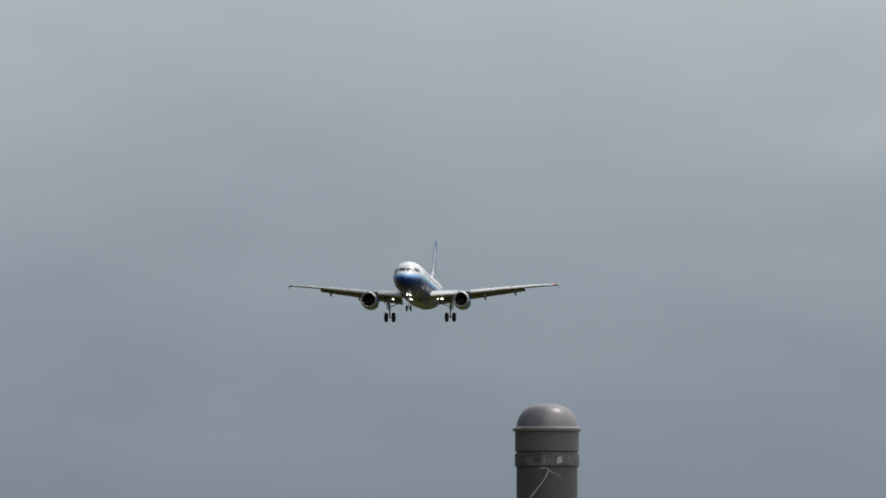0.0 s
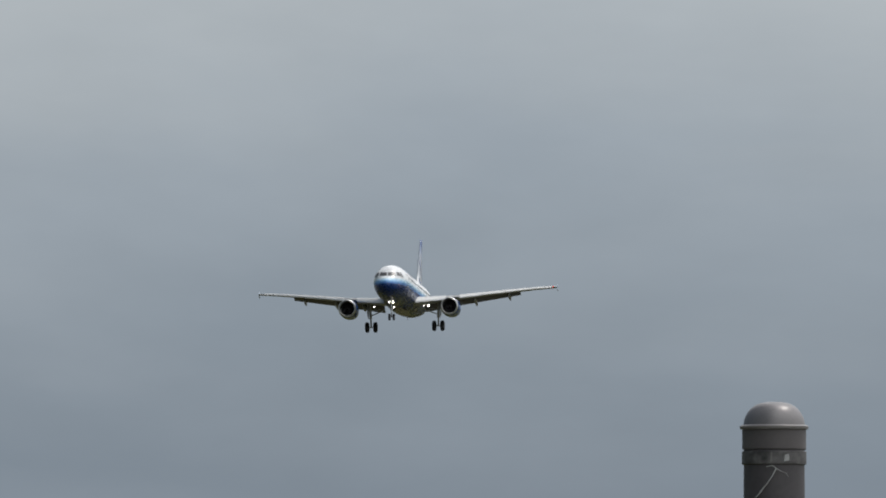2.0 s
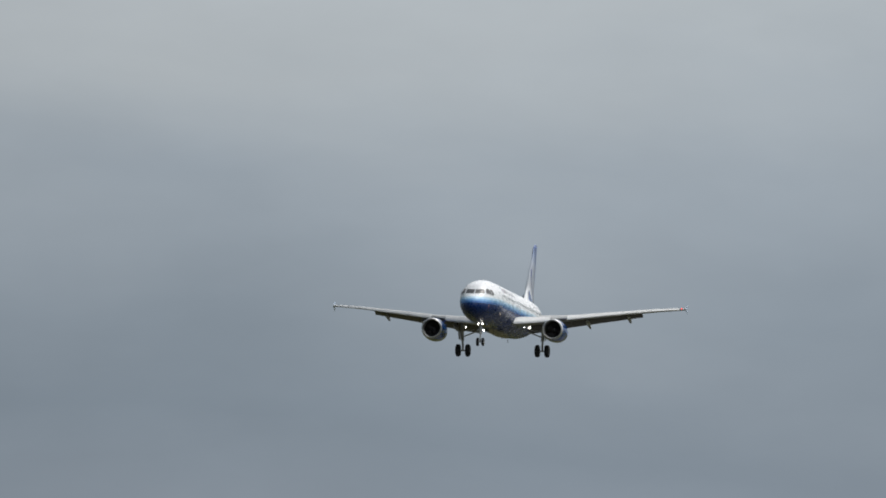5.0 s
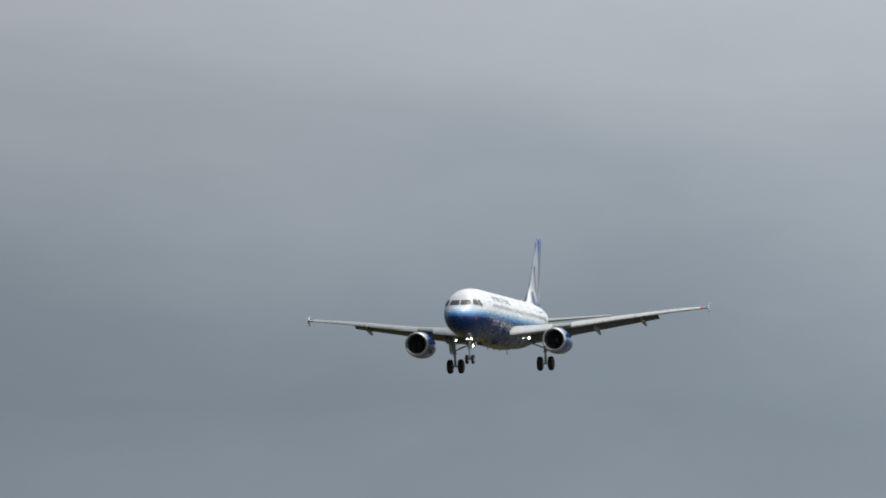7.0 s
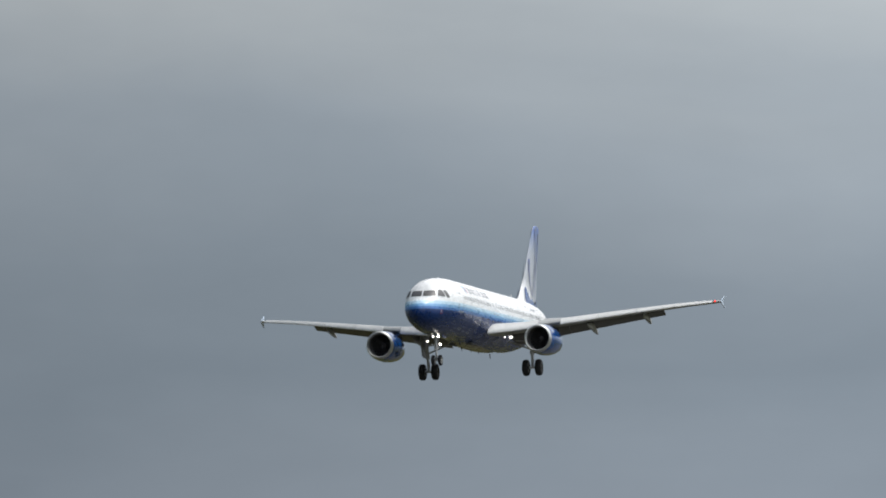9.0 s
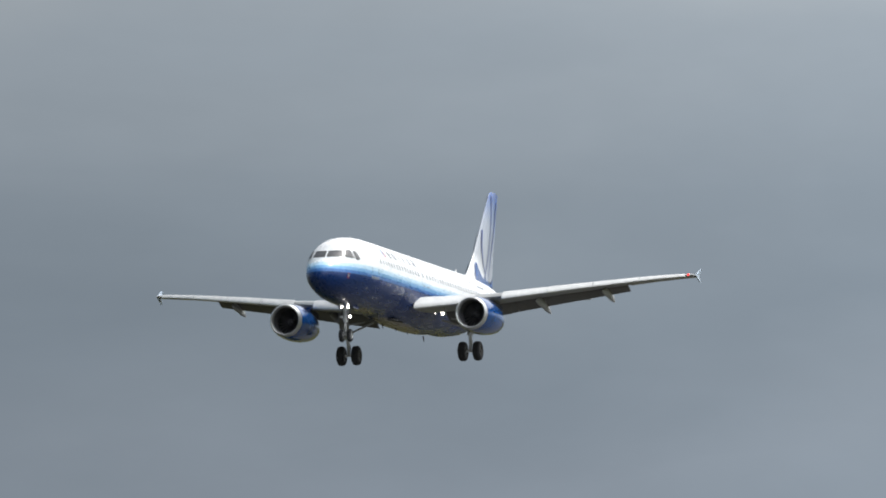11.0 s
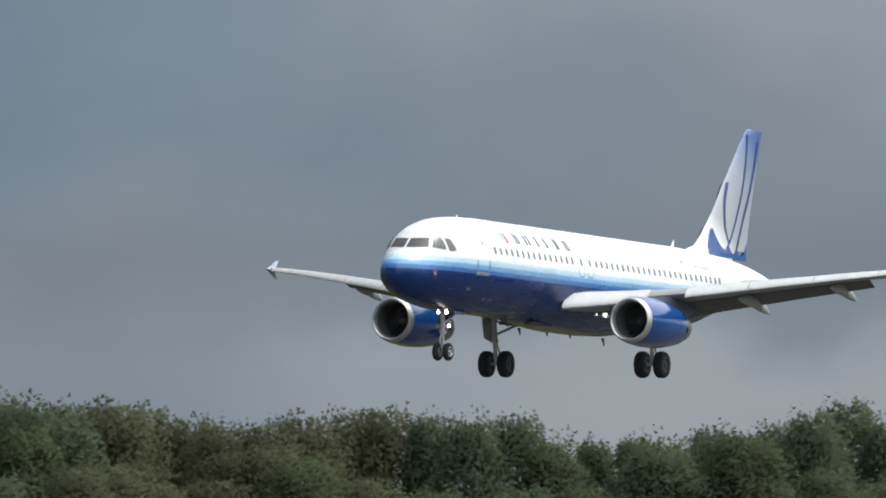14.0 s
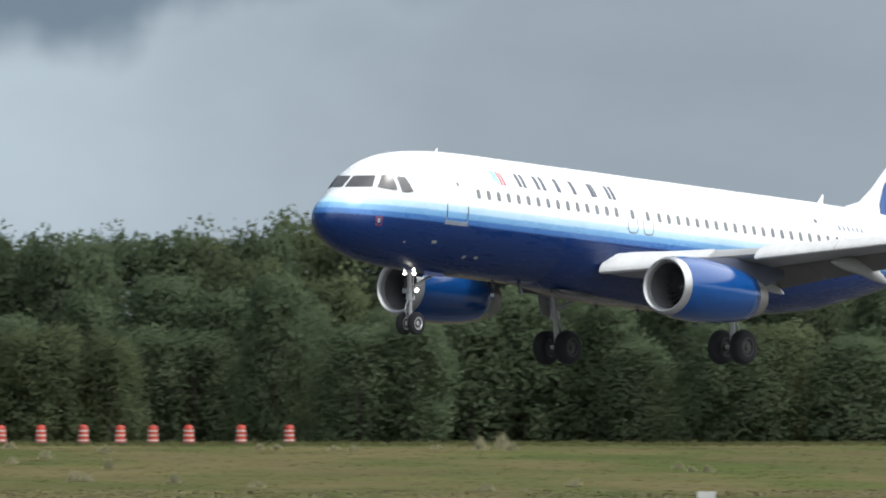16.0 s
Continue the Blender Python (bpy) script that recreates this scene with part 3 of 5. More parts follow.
def plate(outline, thick, place):
    """A thick flat plate with a thinned edge, its outline given in its own plane."""
    bm = bmesh.new()
    a = [bm.verts.new(place(u, v, thick / 2)) for u, v in outline]
    b = [bm.verts.new(place(u, v, -thick / 2)) for u, v in outline]
    bm.faces.new(a), bm.faces.new(list(reversed(b)))
    n = len(outline)
    for i in range(n):
        bm.faces.new((a[(i + 1) % n], a[i], b[i], b[(i + 1) % n]))
    return bm


def tail():
    # fin: sections from the root up
    def fin_ring(z, le, te, th, hi=1.0, lo=0.0):
        c = te - le
        pts = [(min(max(u, lo), hi), w) for u, w in foil(12, th)]
        return [Vector((-(le + c * u), c * w * 0.95, z)) for u, w in pts]
    lines = ((1.5, 28.2, 34.85), (2.1, 28.8, 34.95), (2.3, 29.56, 35.0), (2.83, 30.28, 35.1), (3.92, 31.35, 35.3), (5.5, 32.62, 35.75), (6.96, 33.9, 36.12), (7.6, 34.43, 36.28), (7.82, 34.66, 36.34), (7.87, 34.86, 36.33))
    fin = smooth(part("vertical_stabiliser", ring_loft([fin_ring(z, le, te, 0.1, 0.72) for z, le, te in lines]), FIN, airliner, "tail fin shading from white to blue"), 40)
    rud = [(z, le + 0.73 * (te - le), te) for z, le, te in lines[2:-1]]
    rings = []
    for z, le, te in rud:
        c = te - le
        rings.append([Vector((-le, 0.026 * c * 2.2, z)), Vector((-te, 0.012, z)), Vector((-te, -0.012, z)), Vector((-le, -0.026 * c * 2.2, z))])
    part("rudder", ring_loft(rings), FIN, fin, "blue-tinted rudder")
    # emblem: three dark curved strokes and a scalloped blue foot, plain shapes on both sides
    zs = [l[0] for l in lines]
    def half(x, z):
        le, te = float(np.interp(z, zs, [l[1] for l in lines])), float(np.interp(z, zs, [l[2] for l in lines]))
        c, u = te - le, min(max((x - le) / (te - le), 0.0), 1.0)
        if u > 0.71:
            return 0.0154 * c * max(1 - (u - 0.73) / 0.27, 0) + 0.014
        t = 0.5 * (0.2969 * math.sqrt(u) - 0.126 * u - 0.3516 * u * u + 0.2843 * u**3 - 0.1036 * u**4)
        return (t * 1.15 + 0.012) * c * 0.95
    def curve(pts, n=18):
        t = list(range(len(pts)))
        return [(pchip(t, [q[0] for q in pts], k * t[-1] / n), pchip(t, [q[1] for q in pts], k * t[-1] / n)) for k in range(n + 1)]
    def strip(name, rows, m, side, out):
        bm = bmesh.new()
        prev = None
        for row in rows:
            vs = [bm.verts.new((-x, side * (half(x, z) + out), z)) for x, z in row]
            if prev:
                for i in range(len(vs) - 1):
                    bm.faces.new((prev[i], prev[i + 1], vs[i + 1], vs[i]))
            prev = vs
        return part(name, bm, m, fin)
    for side in (1, -1):
        for pts, w in (([(32.77, 5.31), (32.36, 4.27), (32.31, 3.45), (32.53, 2.86), (32.76, 2.55)], 0.08), ([(34.84, 7.6), (34.5, 5.92), (34.02, 4.53), (33.39, 3.4), (32.76, 2.55), (32.5, 2.3)], 0.085), ([(36.12, 7.35), (35.72, 6.03), (35.28, 4.91), (34.70, 3.77), (33.99, 2.3)], 0.085)):
            strip("emblem_stroke", [[(x - 0.18 - w, z), (x - 0.18, z), (x - 0.18 + w, z)] for x, z in curve(pts)], DEEP_BLUE, side, 0.016)
        # rounded foot of each petal
        top = [(30.32, 2.25), (30.9, 3.15), (31.2, 2.75), (31.6, 2.42), (32.0, 2.27), (32.3, 2.26), (32.5, 2.42), (32.62, 2.38), (32.9, 2.17), (33.3, 2.10), (33.6, 2.15), (33.78, 2.36), (33.9, 2.28), (34.2, 2.10), (34.5, 2.12), (34.8, 2.36), (34.98, 2.7)]
        rows = []
        for k in range(90):
            x = 30.32 + (34.98 - 30.32) * k / 89
            t = pchip([q[0] for q in top], [q[1] for q in top], x)
            rows.append([(x, 1.9), (x, (1.9 + t) / 2), (x, t)])
        strip("emblem_foot", rows, BLUE, side, 0.013)
    # tailplane
    for side in (1, -1):
        rings = []
        for y, le, c, z in ((0.5, 30.9, 4.3, 0.66), (1.2, 31.25, 4.0, 0.7), (6.0, 34.2, 1.6, 1.08), (6.22, 34.55, 1.25, 1.10)):
            rings.append([Vector((-(le + c * u), side * y, z + c * (w * 0.9 + 0.03 * (u - 0.5)))) for u, w in foil(10, 0.09)])
        smooth(part("horizontal_stabiliser", ring_loft(rings), WING_GREY, airliner, "grey tailplane"), 40)


tail()


def tyre_rings(c, r, half, n=28):
    prof = [(-half, r * 0.58), (-half, r * 0.80), (-half * 0.82, r * 0.94), (-half * 0.45, r), (half * 0.45, r), (half * 0.82, r * 0.94), (half, r * 0.80), (half, r * 0.58), (0.0, r * 0.52), (-half, r * 0.58)]
    return turned(prof, c, (0, 1, 0), n)


def wheel(c, r, half, leg, metal):
    smooth(part("tyre", ring_loft(tyre_rings(c, r, half), caps=False), RUBBER, leg, "black rubber tyre"), 50)
    k = half * 0.98
    rim = [(-k, r * 0.60), (-k * 1.02, r * 0.5), (-k * 0.7, r * 0.42), (-k * 0.8, r * 0.2), (-k * 1.0, r * 0.16), (-k * 1.05, r * 0.01), (k * 1.05, r * 0.01), (k * 1.0, r * 0.16), (k * 0.8, r * 0.2), (k * 0.7, r * 0.42), (k * 1.02, r * 0.5), (k, r * 0.60)]
    smooth(part("rim", ring_loft(turned(rim, c, (0, 1, 0), 20), caps=False), metal, leg, "grey metal wheel rim"), 40)
    for d in (-1, 1):
        o = Vector(c) + Vector((0, d * k * 0.74, 0))
        smooth(part("hub_ring", ring_loft(turned([(0.0, r * 0.40), (d * 0.012, r * 0.39), (d * 0.012, r * 0.25), (0.0, r * 0.24)], o, (0, 1, 0), 20), caps=False), HUB, leg, "dark brake ring inside the rim"), 40)
        for i in range(8):
            a = 2 * math.pi * i / 8
            q = o + Vector((r * 0.44 * math.cos(a), 0, r * 0.44 * math.sin(a)))
            part("wheel_bolt", add_tube(bmesh.new(), q, q + Vector((0, d * k * 0.2, 0)), r * 0.03, r * 0.03, 6), HUB, leg)


def main_gear(side):
    y = side * 3.795
    axle = Vector((-17.7, y, -3.66))
    top = Vector((-17.35, y + side * 0.1, -1.15))
    knee = axle.lerp(top, 0.42)
    bm = add_tube(bmesh.new(), top, knee, 0.15, 0.15)
    add_tube(bm, knee, axle, 0.095, 0.095)
    add_tube(bm, axle - Vector((0, 0.62, 0)), axle + Vector((0, 0.62, 0)), 0.075)
    add_tube(bm, knee + Vector((0, 0, 0.05)), knee - Vector((0, 0, 0.12)), 0.18)
    leg = smooth(part("main_landing_gear", bm, STEEL, airliner, "extended twin-wheel main landing gear leg"), 40)
    bm = add_tube(bmesh.new(), axle.lerp(top, 0.5), (-17.4, side * 2.15, -1.75), 0.06)
    add_tube(bm, axle.lerp(top, 0.72), (-17.4, side * 2.7, -1.72), 0.04)
    part("side_brace", bm, STEEL, leg, "slanting brace")
    bm = add_tube(bmesh.new(), knee + Vector((-0.12, 0, 0)), axle.lerp(knee, 0.5) + Vector((-0.42, 0, 0)), 0.035)
    add_tube(bm, axle.lerp(knee, 0.5) + Vector((-0.42, 0, 0)), axle + Vector((-0.08, 0, 0.08)), 0.035)
    part("torque_link", bm, STEEL, leg)
    # door panel carried outboard of the leg
    bm = plate([(0.55, 1.0), (-0.62, 1.0), (-0.58, -0.35), (-0.2, -0.62), (0.35, -0.5), (0.5, 0.1)], 0.05, lambda u, v, w: Vector((-17.45 + u, y + side * 0.34 + w + side * 0.05 * v, -2.05 + v)))
    part("gear_door", bm, WING_GREY, leg, "grey gear door")
    for d in (-0.463, 0.463):
        # rims darker than the nose wheels': dirt, plus shade put into the colour
        wheel(axle + Vector((0, d, 0)), 0.585, 0.21, leg, HUB)


for s in (1, -1):
    main_gear(s)


def lamp_disc(name, c, r, leg, tilt=0.0, hood=0.0):
    ax = Vector((1, 0, -tilt)).normalized()
    part("lamp_housing", ring_loft(turned([(-0.16, r * 0.4), (-0.1, r * 1.0), (hood, r * 1.12), (hood, r * 1.02), (-0.01, r * 0.98)], c, ax, 14), caps=False), STEEL, leg)
    part(name, ring_loft(turned([(-0.01, r * 0.98), (0.035, r * 0.7), (0.05, 0.01)], c, ax, 14), caps=False), LAMP, leg, "lit white landing lamp")


def nose_gear():
    axle, top = Vector((-4.96, 0, -3.78)), Vector((-4.85, 0, -1.85))
    knee = axle.lerp(top, 0.45)
    bm = add_tube(bmesh.new(), top, knee, 0.11)
    add_tube(bm, knee, axle, 0.065)
    add_tube(bm, axle - Vector((0, 0.33, 0)), axle + Vector((0, 0.33, 0)), 0.05)
    add_tube(bm, knee + Vector((0, 0, 0.12)), knee - Vector((0, 0, 0.1)), 0.15)
    leg = smooth(part("nose_landing_gear", bm, STEEL, airliner, "extended twin-wheel nose landing gear leg"), 40)
    bm = add_tube(bmesh.new(), axle.lerp(top, 0.6), (-6.3, 0, -1.95), 0.05)
    part("drag_brace", bm, STEEL, leg)
    bm = add_tube(bmesh.new(), knee + Vector((0.1, 0, 0)), axle.lerp(knee, 0.5) + Vector((0.3, 0, 0)), 0.025)
    add_tube(bm, axle.lerp(knee, 0.5) + Vector((0.3, 0, 0)), axle + Vector((0.06, 0, 0.06)), 0.025)
    part("torque_link", bm, STEEL, leg)
    for d in (-0.25, 0.25):
        wheel(axle + Vector((0, d, 0)), 0.38, 0.11, leg, LIP)
    for y in (-0.2, 0.2):
        lamp_disc("landing_lamp", Vector((-4.8, y, -2.12)), 0.062 if y > 0 else 0.05, leg)
        part("lamp_arm", add_tube(bmesh.new(), (-4.95, 0, -2.12), (-4.9, y, -2.12), 0.03), STEEL, leg)
        part("lamp_arm", add_tube(bmesh.new(), (-4.98, 0, -2.68), (-4.95, 1.5 * y, -2.68), 0.03), STEEL, leg)
    lamp_disc("turnoff_lamp", Vector((-4.85, 0.3, -2.68)), 0.072, leg)
    lamp_disc("landing_lamp", Vector((-4.82, 0.2, -1.93)), 0.045, leg)
    # a plain box for the unlit lamp opposite the turnoff lamp
    bm = bmesh.new()
    add_box(bm, (-4.95, -0.24, -2.68), (0.14, 0.2, 0.16))
    bmesh.ops.bevel(bm, geom=bm.edges[:], offset=0.03, segments=2)
    part("unlit_lamp_box", bm, STEEL, leg, "pale grey housing of an unlit lamp")
    bm = add_tube(bmesh.new(), (-4.82, -0.1, -1.9), (-4.86, -0.22, -2.62), 0.025)
    add_tube(bm, (-4.78, 0.12, -1.95), (-4.84, 0.16, -2.9), 0.02)
    part("hydraulic_line", bm, DARK, leg)
    for side in (1, -1):
        bm = plate([(0.2, 0), (-0.9, 0), (-0.85, -0.2), (0.15, -0.22)], 0.03, lambda u, v, w: Vector((-5.2 + u, side * (0.42 - 0.1 * v) + w, -1.95 + v)))
        part("gear_door", bm, DEEP_BLUE, leg, "blue nose gear door")


nose_gear()

# landing lamps under the wing roots
for s in (1, -1):
    unit = part("lamp_unit", add_tube(bmesh.new(), (-14.9, s * 3.07, -1.2), (-14.9, s * 3.07, -1.66), 0.05), STEEL, airliner, "wing-root landing lamp bracket")
    lamp_disc("landing_lamp", Vector((-14.85, s * 3.07, -1.68)), 0.11 if s > 0 else 0.07, unit, hood=0.5 if s > 0 else 0.3)
    if s > 0:
        lamp_disc("landing_lamp", Vector((-14.85, s * 2.55, -1.66)), 0.05, unit, hood=0.27)


# passenger windows, doors and markings
def pane_mesh(h, w, name):
    """A rounded upright pane with a slim rim, facing +y."""
    bm = bmesh.new()
    ring = []
    for i in range(12):
        a = 2 * math.pi * i / 12
        c, s = math.cos(a), math.sin(a)
        ring.append(Vector((w / 2 * math.copysign(abs(c) ** 0.6, c), 0, h / 2 * math.copysign(abs(s) ** 0.6, s))))
    outer = [bm.verts.new(1.0 * p) for p in ring]
    inner = [bm.verts.new(p * 0.9 + Vector((0, 0.008, 0))) for p in ring]
    for i in range(12):
        j = (i + 1) % 12
        bm.faces.new((outer[i], outer[j], inner[j], inner[i]))
    bm.faces.new(inner)
    me = bpy.data.meshes.new(name)
    bm.to_mesh(me)
    bm.free()
    me.materials.append(PANE)
    return me


WIN_Z = 0.62
pane = pane_mesh(0.34, 0.20, "cabin_window")
for side in (1, -1):
    for x in (*[5.97 + 0.533 * k for k in range(15)], 14.31, 15.16, *[15.80 + 0.533 * k for k in range(25)]):
        p = hull_side(x, WIN_Z, 0.004, side)
        q = hull_side(x, WIN_Z + 0.1, 0.004, side)
        ob = new("cabin_window", pane)
        ob.parent = fuselage
        lean = math.degrees(math.atan2((p.y - q.y) * side, 0.1))
        ob.matrix_local = Matrix.Translation(p) @ pose(0, 0, 0, 0, 0, 0 if side > 0 else 180) @ pose(0, 0, 0, lean, 0, 0)


def outline_side(name, x0, x1, z0, z1, side, w=0.03, sides="lrtb", material=SEAM, label=""):
    """The seam round a door or hatch."""
    bm = bmesh.new()
    def strip(xa, xb, za, zb, n=8):
        rows = []
        for k in range(n + 1):
            t = k / n
            z = za + (zb - za) * t
            rows.append([bm.verts.new(hull_side(xa, z, 0.006, side)), bm.verts.new(hull_side(xb, z, 0.006, side))])
        for r, s in zip(rows, rows[1:]):
            bm.faces.new((r[0], r[1], s[1], s[0]))
    if "l" in sides:
        strip(x0 - w / 2, x0 + w / 2, z0, z1)
    if "r" in sides:
        strip(x1 - w / 2, x1 + w / 2, z0, z1)
    if "t" in sides:
        strip(x0, x1, z1 - w / 2, z1 + w / 2, 2)
    if "b" in sides:
        strip(x0, x1, z0 - w / 2, z0 + w / 2, 2)
    return part(name, bm, material, fuselage, label)


def hatch_seam(x, side, half=0.27, top=0.52, low=-0.02, round_by=0.17, w=0.045):
    """The U-shaped seam under an overwing exit, its lower corners rounded."""
    path = [(x - half, top), (x - half, low + round_by)]
    for k in range(1, 5):
        a = math.pi / 2 * k / 5
        path.append((x - half + round_by * (1 - math.cos(a)), low + round_by * (1 - math.sin(a))))
    path.append((x - half + round_by, low))
    path += [(2 * x - u, z) for u, z in reversed(path)]
    bm = bmesh.new()
    prev = None
    for i, (u, z) in enumerate(path):
        (ua, za), (ub, zb) = path[max(i - 1, 0)], path[min(i + 1, len(path) - 1)]
        n = Vector((zb - za, ua - ub)).normalized() * w / 2
        row = [bm.verts.new(hull_side(u + n.x, z + n.y, 0.006, side)), bm.verts.new(hull_side(u - n.x, z - n.y, 0.006, side))]
        if prev:
            bm.faces.new((prev[0], prev[1], row[1], row[0]))
        prev = row
    return part("overwing_exit", bm, SEAM, fuselage, "overwing exit hatch with rounded grey seam")


for side in (1, -1):
    # the seam's pale tone imitates glare on the white; its lower stretch is dark
    door = outline_side("cabin_door", 4.35, 5.37, -0.40, 1.4, side, w=0.022, material=FAINT_SEAM, label="front cabin door with thin grey seam")
    for x in (4.35, 5.37):
        part("low_door_seam", decal_side([(x - 0.02, -0.30), (x + 0.02, -0.30), (x + 0.02, 0.14), (x - 0.02, 0.14)], side, 0.009), INK, door, "dark lower stretch of the door seam")
    part("door_sill", decal_side([(4.30, -0.52), (5.42, -0.52), (5.42, -0.40), (4.30, -0.40)], side), SEAM, door, "grey scuffed sill plate")
    port = new("door_window", pane_mesh(0.17, 0.12, "door_window"))
    port.parent = door
    p, q = hull_side(5.0, 0.86, 0.006, side), hull_side(5.0, 0.96, 0.006, side)
    port.matrix_local = Matrix.Translation(p) @ pose(0, 0, 0, 0, 0, 0 if side > 0 else 180) @ pose(0, 0, 0, math.degrees(math.atan2((p.y - q.y) * side, 0.1)), 0, 0)
    outline_side("cabin_door", 29.6, 30.4, -0.55, 1.2, side, w=0.022, material=FAINT_SEAM)
    for x in (14.28, 15.14):
        hatch_seam(x, side)
    for x in (3.3, 7.9, 13.4, 18.6, 22.3, 25.6, 28.4):
        outline_side("skin_seam", x, x + 1, 0.2, 1.85, side, sides="l", w=0.022, material=FAINT_SEAM)

# plain bars for the airline's name, small shapes for its emblem, bars for the registration
MARKS_Z, MARKS_H = 1.02, 0.5
for side in (1, -1):
    for x, bars in ((8.32, ((0.0, 0.15), (0.26, 0.15))), (9.31, ((0.0, 0.16), (0.33, 0.16))), (10.42, ((0.0, 0.18),)), (11.18, ((0.09, 0.18),)), (12.26, ((0.0, 0.18), (0.23, 0.09))), (13.2, ((0.0, 0.15), (0.26, 0.15)))):
        for dx, w in bars:
            part("name_bar", decal_side([(x + dx, 1.04), (x + dx + 1.2 * w, 1.04), (x + dx + 1.2 * w, 1.50), (x + dx, 1.50)], side), INK, fuselage, "dark grey bar")
    for x, lo, hi, m, word in ((7.02, 1.14, 1.50, CYAN_MARK, "pale blue"), (7.17, 1.04, 1.50, CYAN_MARK, "pale blue"), (7.34, 1.02, 1.48, RED_MARK, "red"), (7.50, 1.02, 1.46, RED_MARK, "red")):
        part("emblem_bar", decal_side([(x + 0.02, lo), (x + 0.13, lo), (x + 0.10, hi), (x - 0.01, hi)], side), m, fuselage, word + " emblem stroke")
    for k in range(6):
        part("registration_bar", decal_side([(26.2 + 0.27 * k, 1.04), (26.34 + 0.27 * k, 1.04), (26.32 + 0.27 * k, 1.22), (26.2 + 0.27 * k, 1.22)], side), SEAM, fuselage)
    part("flag_patch", decal_side([(24.9, 1.18), (25.1, 1.18), (25.1, 1.32), (24.9, 1.32)], side), INK, fuselage)
    for x, z, w, h, m in ((1.44, -0.70, 0.10, 0.15, WING_GREY), (4.0, -1.18, 0.22, 0.1, WING_GREY), (5.85, -1.54, 0.16, 0.1, WING_GREY), (6.45, -1.51, 0.2, 0.08, WING_GREY), (2.78, -1.26, 0.07, 0.06, WING_GREY)):
        part("service_panel", decal_side([(x, z), (x + w, z), (x + w, z + h), (x, z + h)], side), m, fuselage)
    outline_side("panel_border", 1.39, 1.60, -0.78, -0.50, side, w=0.018, material=RED_MARK, label="thin red border round a service panel")


def nose_pane(corners, name="cockpit_window"):
    """A cockpit pane laid on the nose: corners as (y, z) seen from ahead."""
    bm = bmesh.new()
    n = 6
    (ay, az), (by, bz), (cy, cz), (dy, dz) = corners
    grid = []
    for i in range(n + 1):
        s = i / n
        row = []
        for j in range(n + 1):
            t = j / n
            y = (1 - t) * ((1 - s) * ay + s * by) + t * ((1 - s) * dy + s * cy)
            z = (1 - t) * ((1 - s) * az + s * bz) + t * ((1 - s) * dz + s * cz)
            row.append(bm.verts.new(hull_front(y, z, 0.012)))
        grid.append(row)
    for i in range(n):
        for j in range(n):
            bm.faces.new((grid[i][j], grid[i + 1][j], grid[i + 1][j + 1], grid[i][j + 1]))
    return smooth(part(name, bm, GLASS, fuselage, "dark cockpit window pane"), 60)


for s in (1, -1):
    nose_pane([(s * 0.05, 0.46), (s * 0.91, 0.49), (s * 0.79, 0.90), (s * 0.05, 0.87)])
    for pane_corners in ([(1.65, 0.49), (2.24, 0.43), (2.25, 0.92), (1.96, 0.90)], [(2.43, 0.40), (2.85, 0.42), (2.69, 0.89), (2.40, 0.90)]):
        smooth(part("cockpit_window", decal_side(pane_corners, s, 0.045), GLASS, fuselage, "dark cockpit window pane"), 60)

smooth(part("tail_exhaust", ring_loft(turned([(0.0, 0.02), (0.02, 0.13), (0.12, 0.12), (0.13, 0.10), (0.03, 0.09), (0.02, 0.01)], (-37.54, 0, 1.05), (-1, 0, 0.04), 16)), DARK, fuselage, "dark auxiliary exhaust"), 40)

# dark rounded blocks and a drain mast under the wing-root fairing
for s in (1, -1):
    bm = bmesh.new()
    add_box(bm, (-12.8, s * 0.62, -2.17), (1.9, 0.42, 0.12))
    bmesh.ops.bevel(bm, geom=bm.edges[:], offset=0.05, segments=2)
    part("dark_belly_block", bm, DARK, airliner, "dark rounded block under the belly")
bm = plate([(0.08, 0.1), (-0.1, 0.1), (-0.26, -0.34), (-0.12, -0.34)], 0.06, lambda u, v, w: Vector((-10.2 + u, 0.35 + w, -2.05 + v)))
part("drain_mast", bm, DARK, airliner, "dark swept drain mast")

# aerials
for x, h, up in ((5.9, 0.15, 1), (27.3, 0.36, 1), (12.2, 0.3, -1), (20.5, 0.34, -1), (9.2, 0.25, -1), (14.9, 0.22, -1), (17.2, 0.2, -1)):
    top, low, wide = hull(x)
    z0 = top - 0.03 if up > 0 else low + 0.03
    if 11 < x < 22 and up < 0:
        z0 = -2.36
    bm = plate([(0.4 * h + 0.02, 0), (-0.4 * h - 0.02, 0), (-0.55 * h, up * h), (-0.3 * h, up * h)], 0.02, lambda u, v, w: Vector((-x + u, w, z0 + v)))
    part("aerial", bm, WHITE if up > 0 else DARK, fuselage, "small blade aerial")


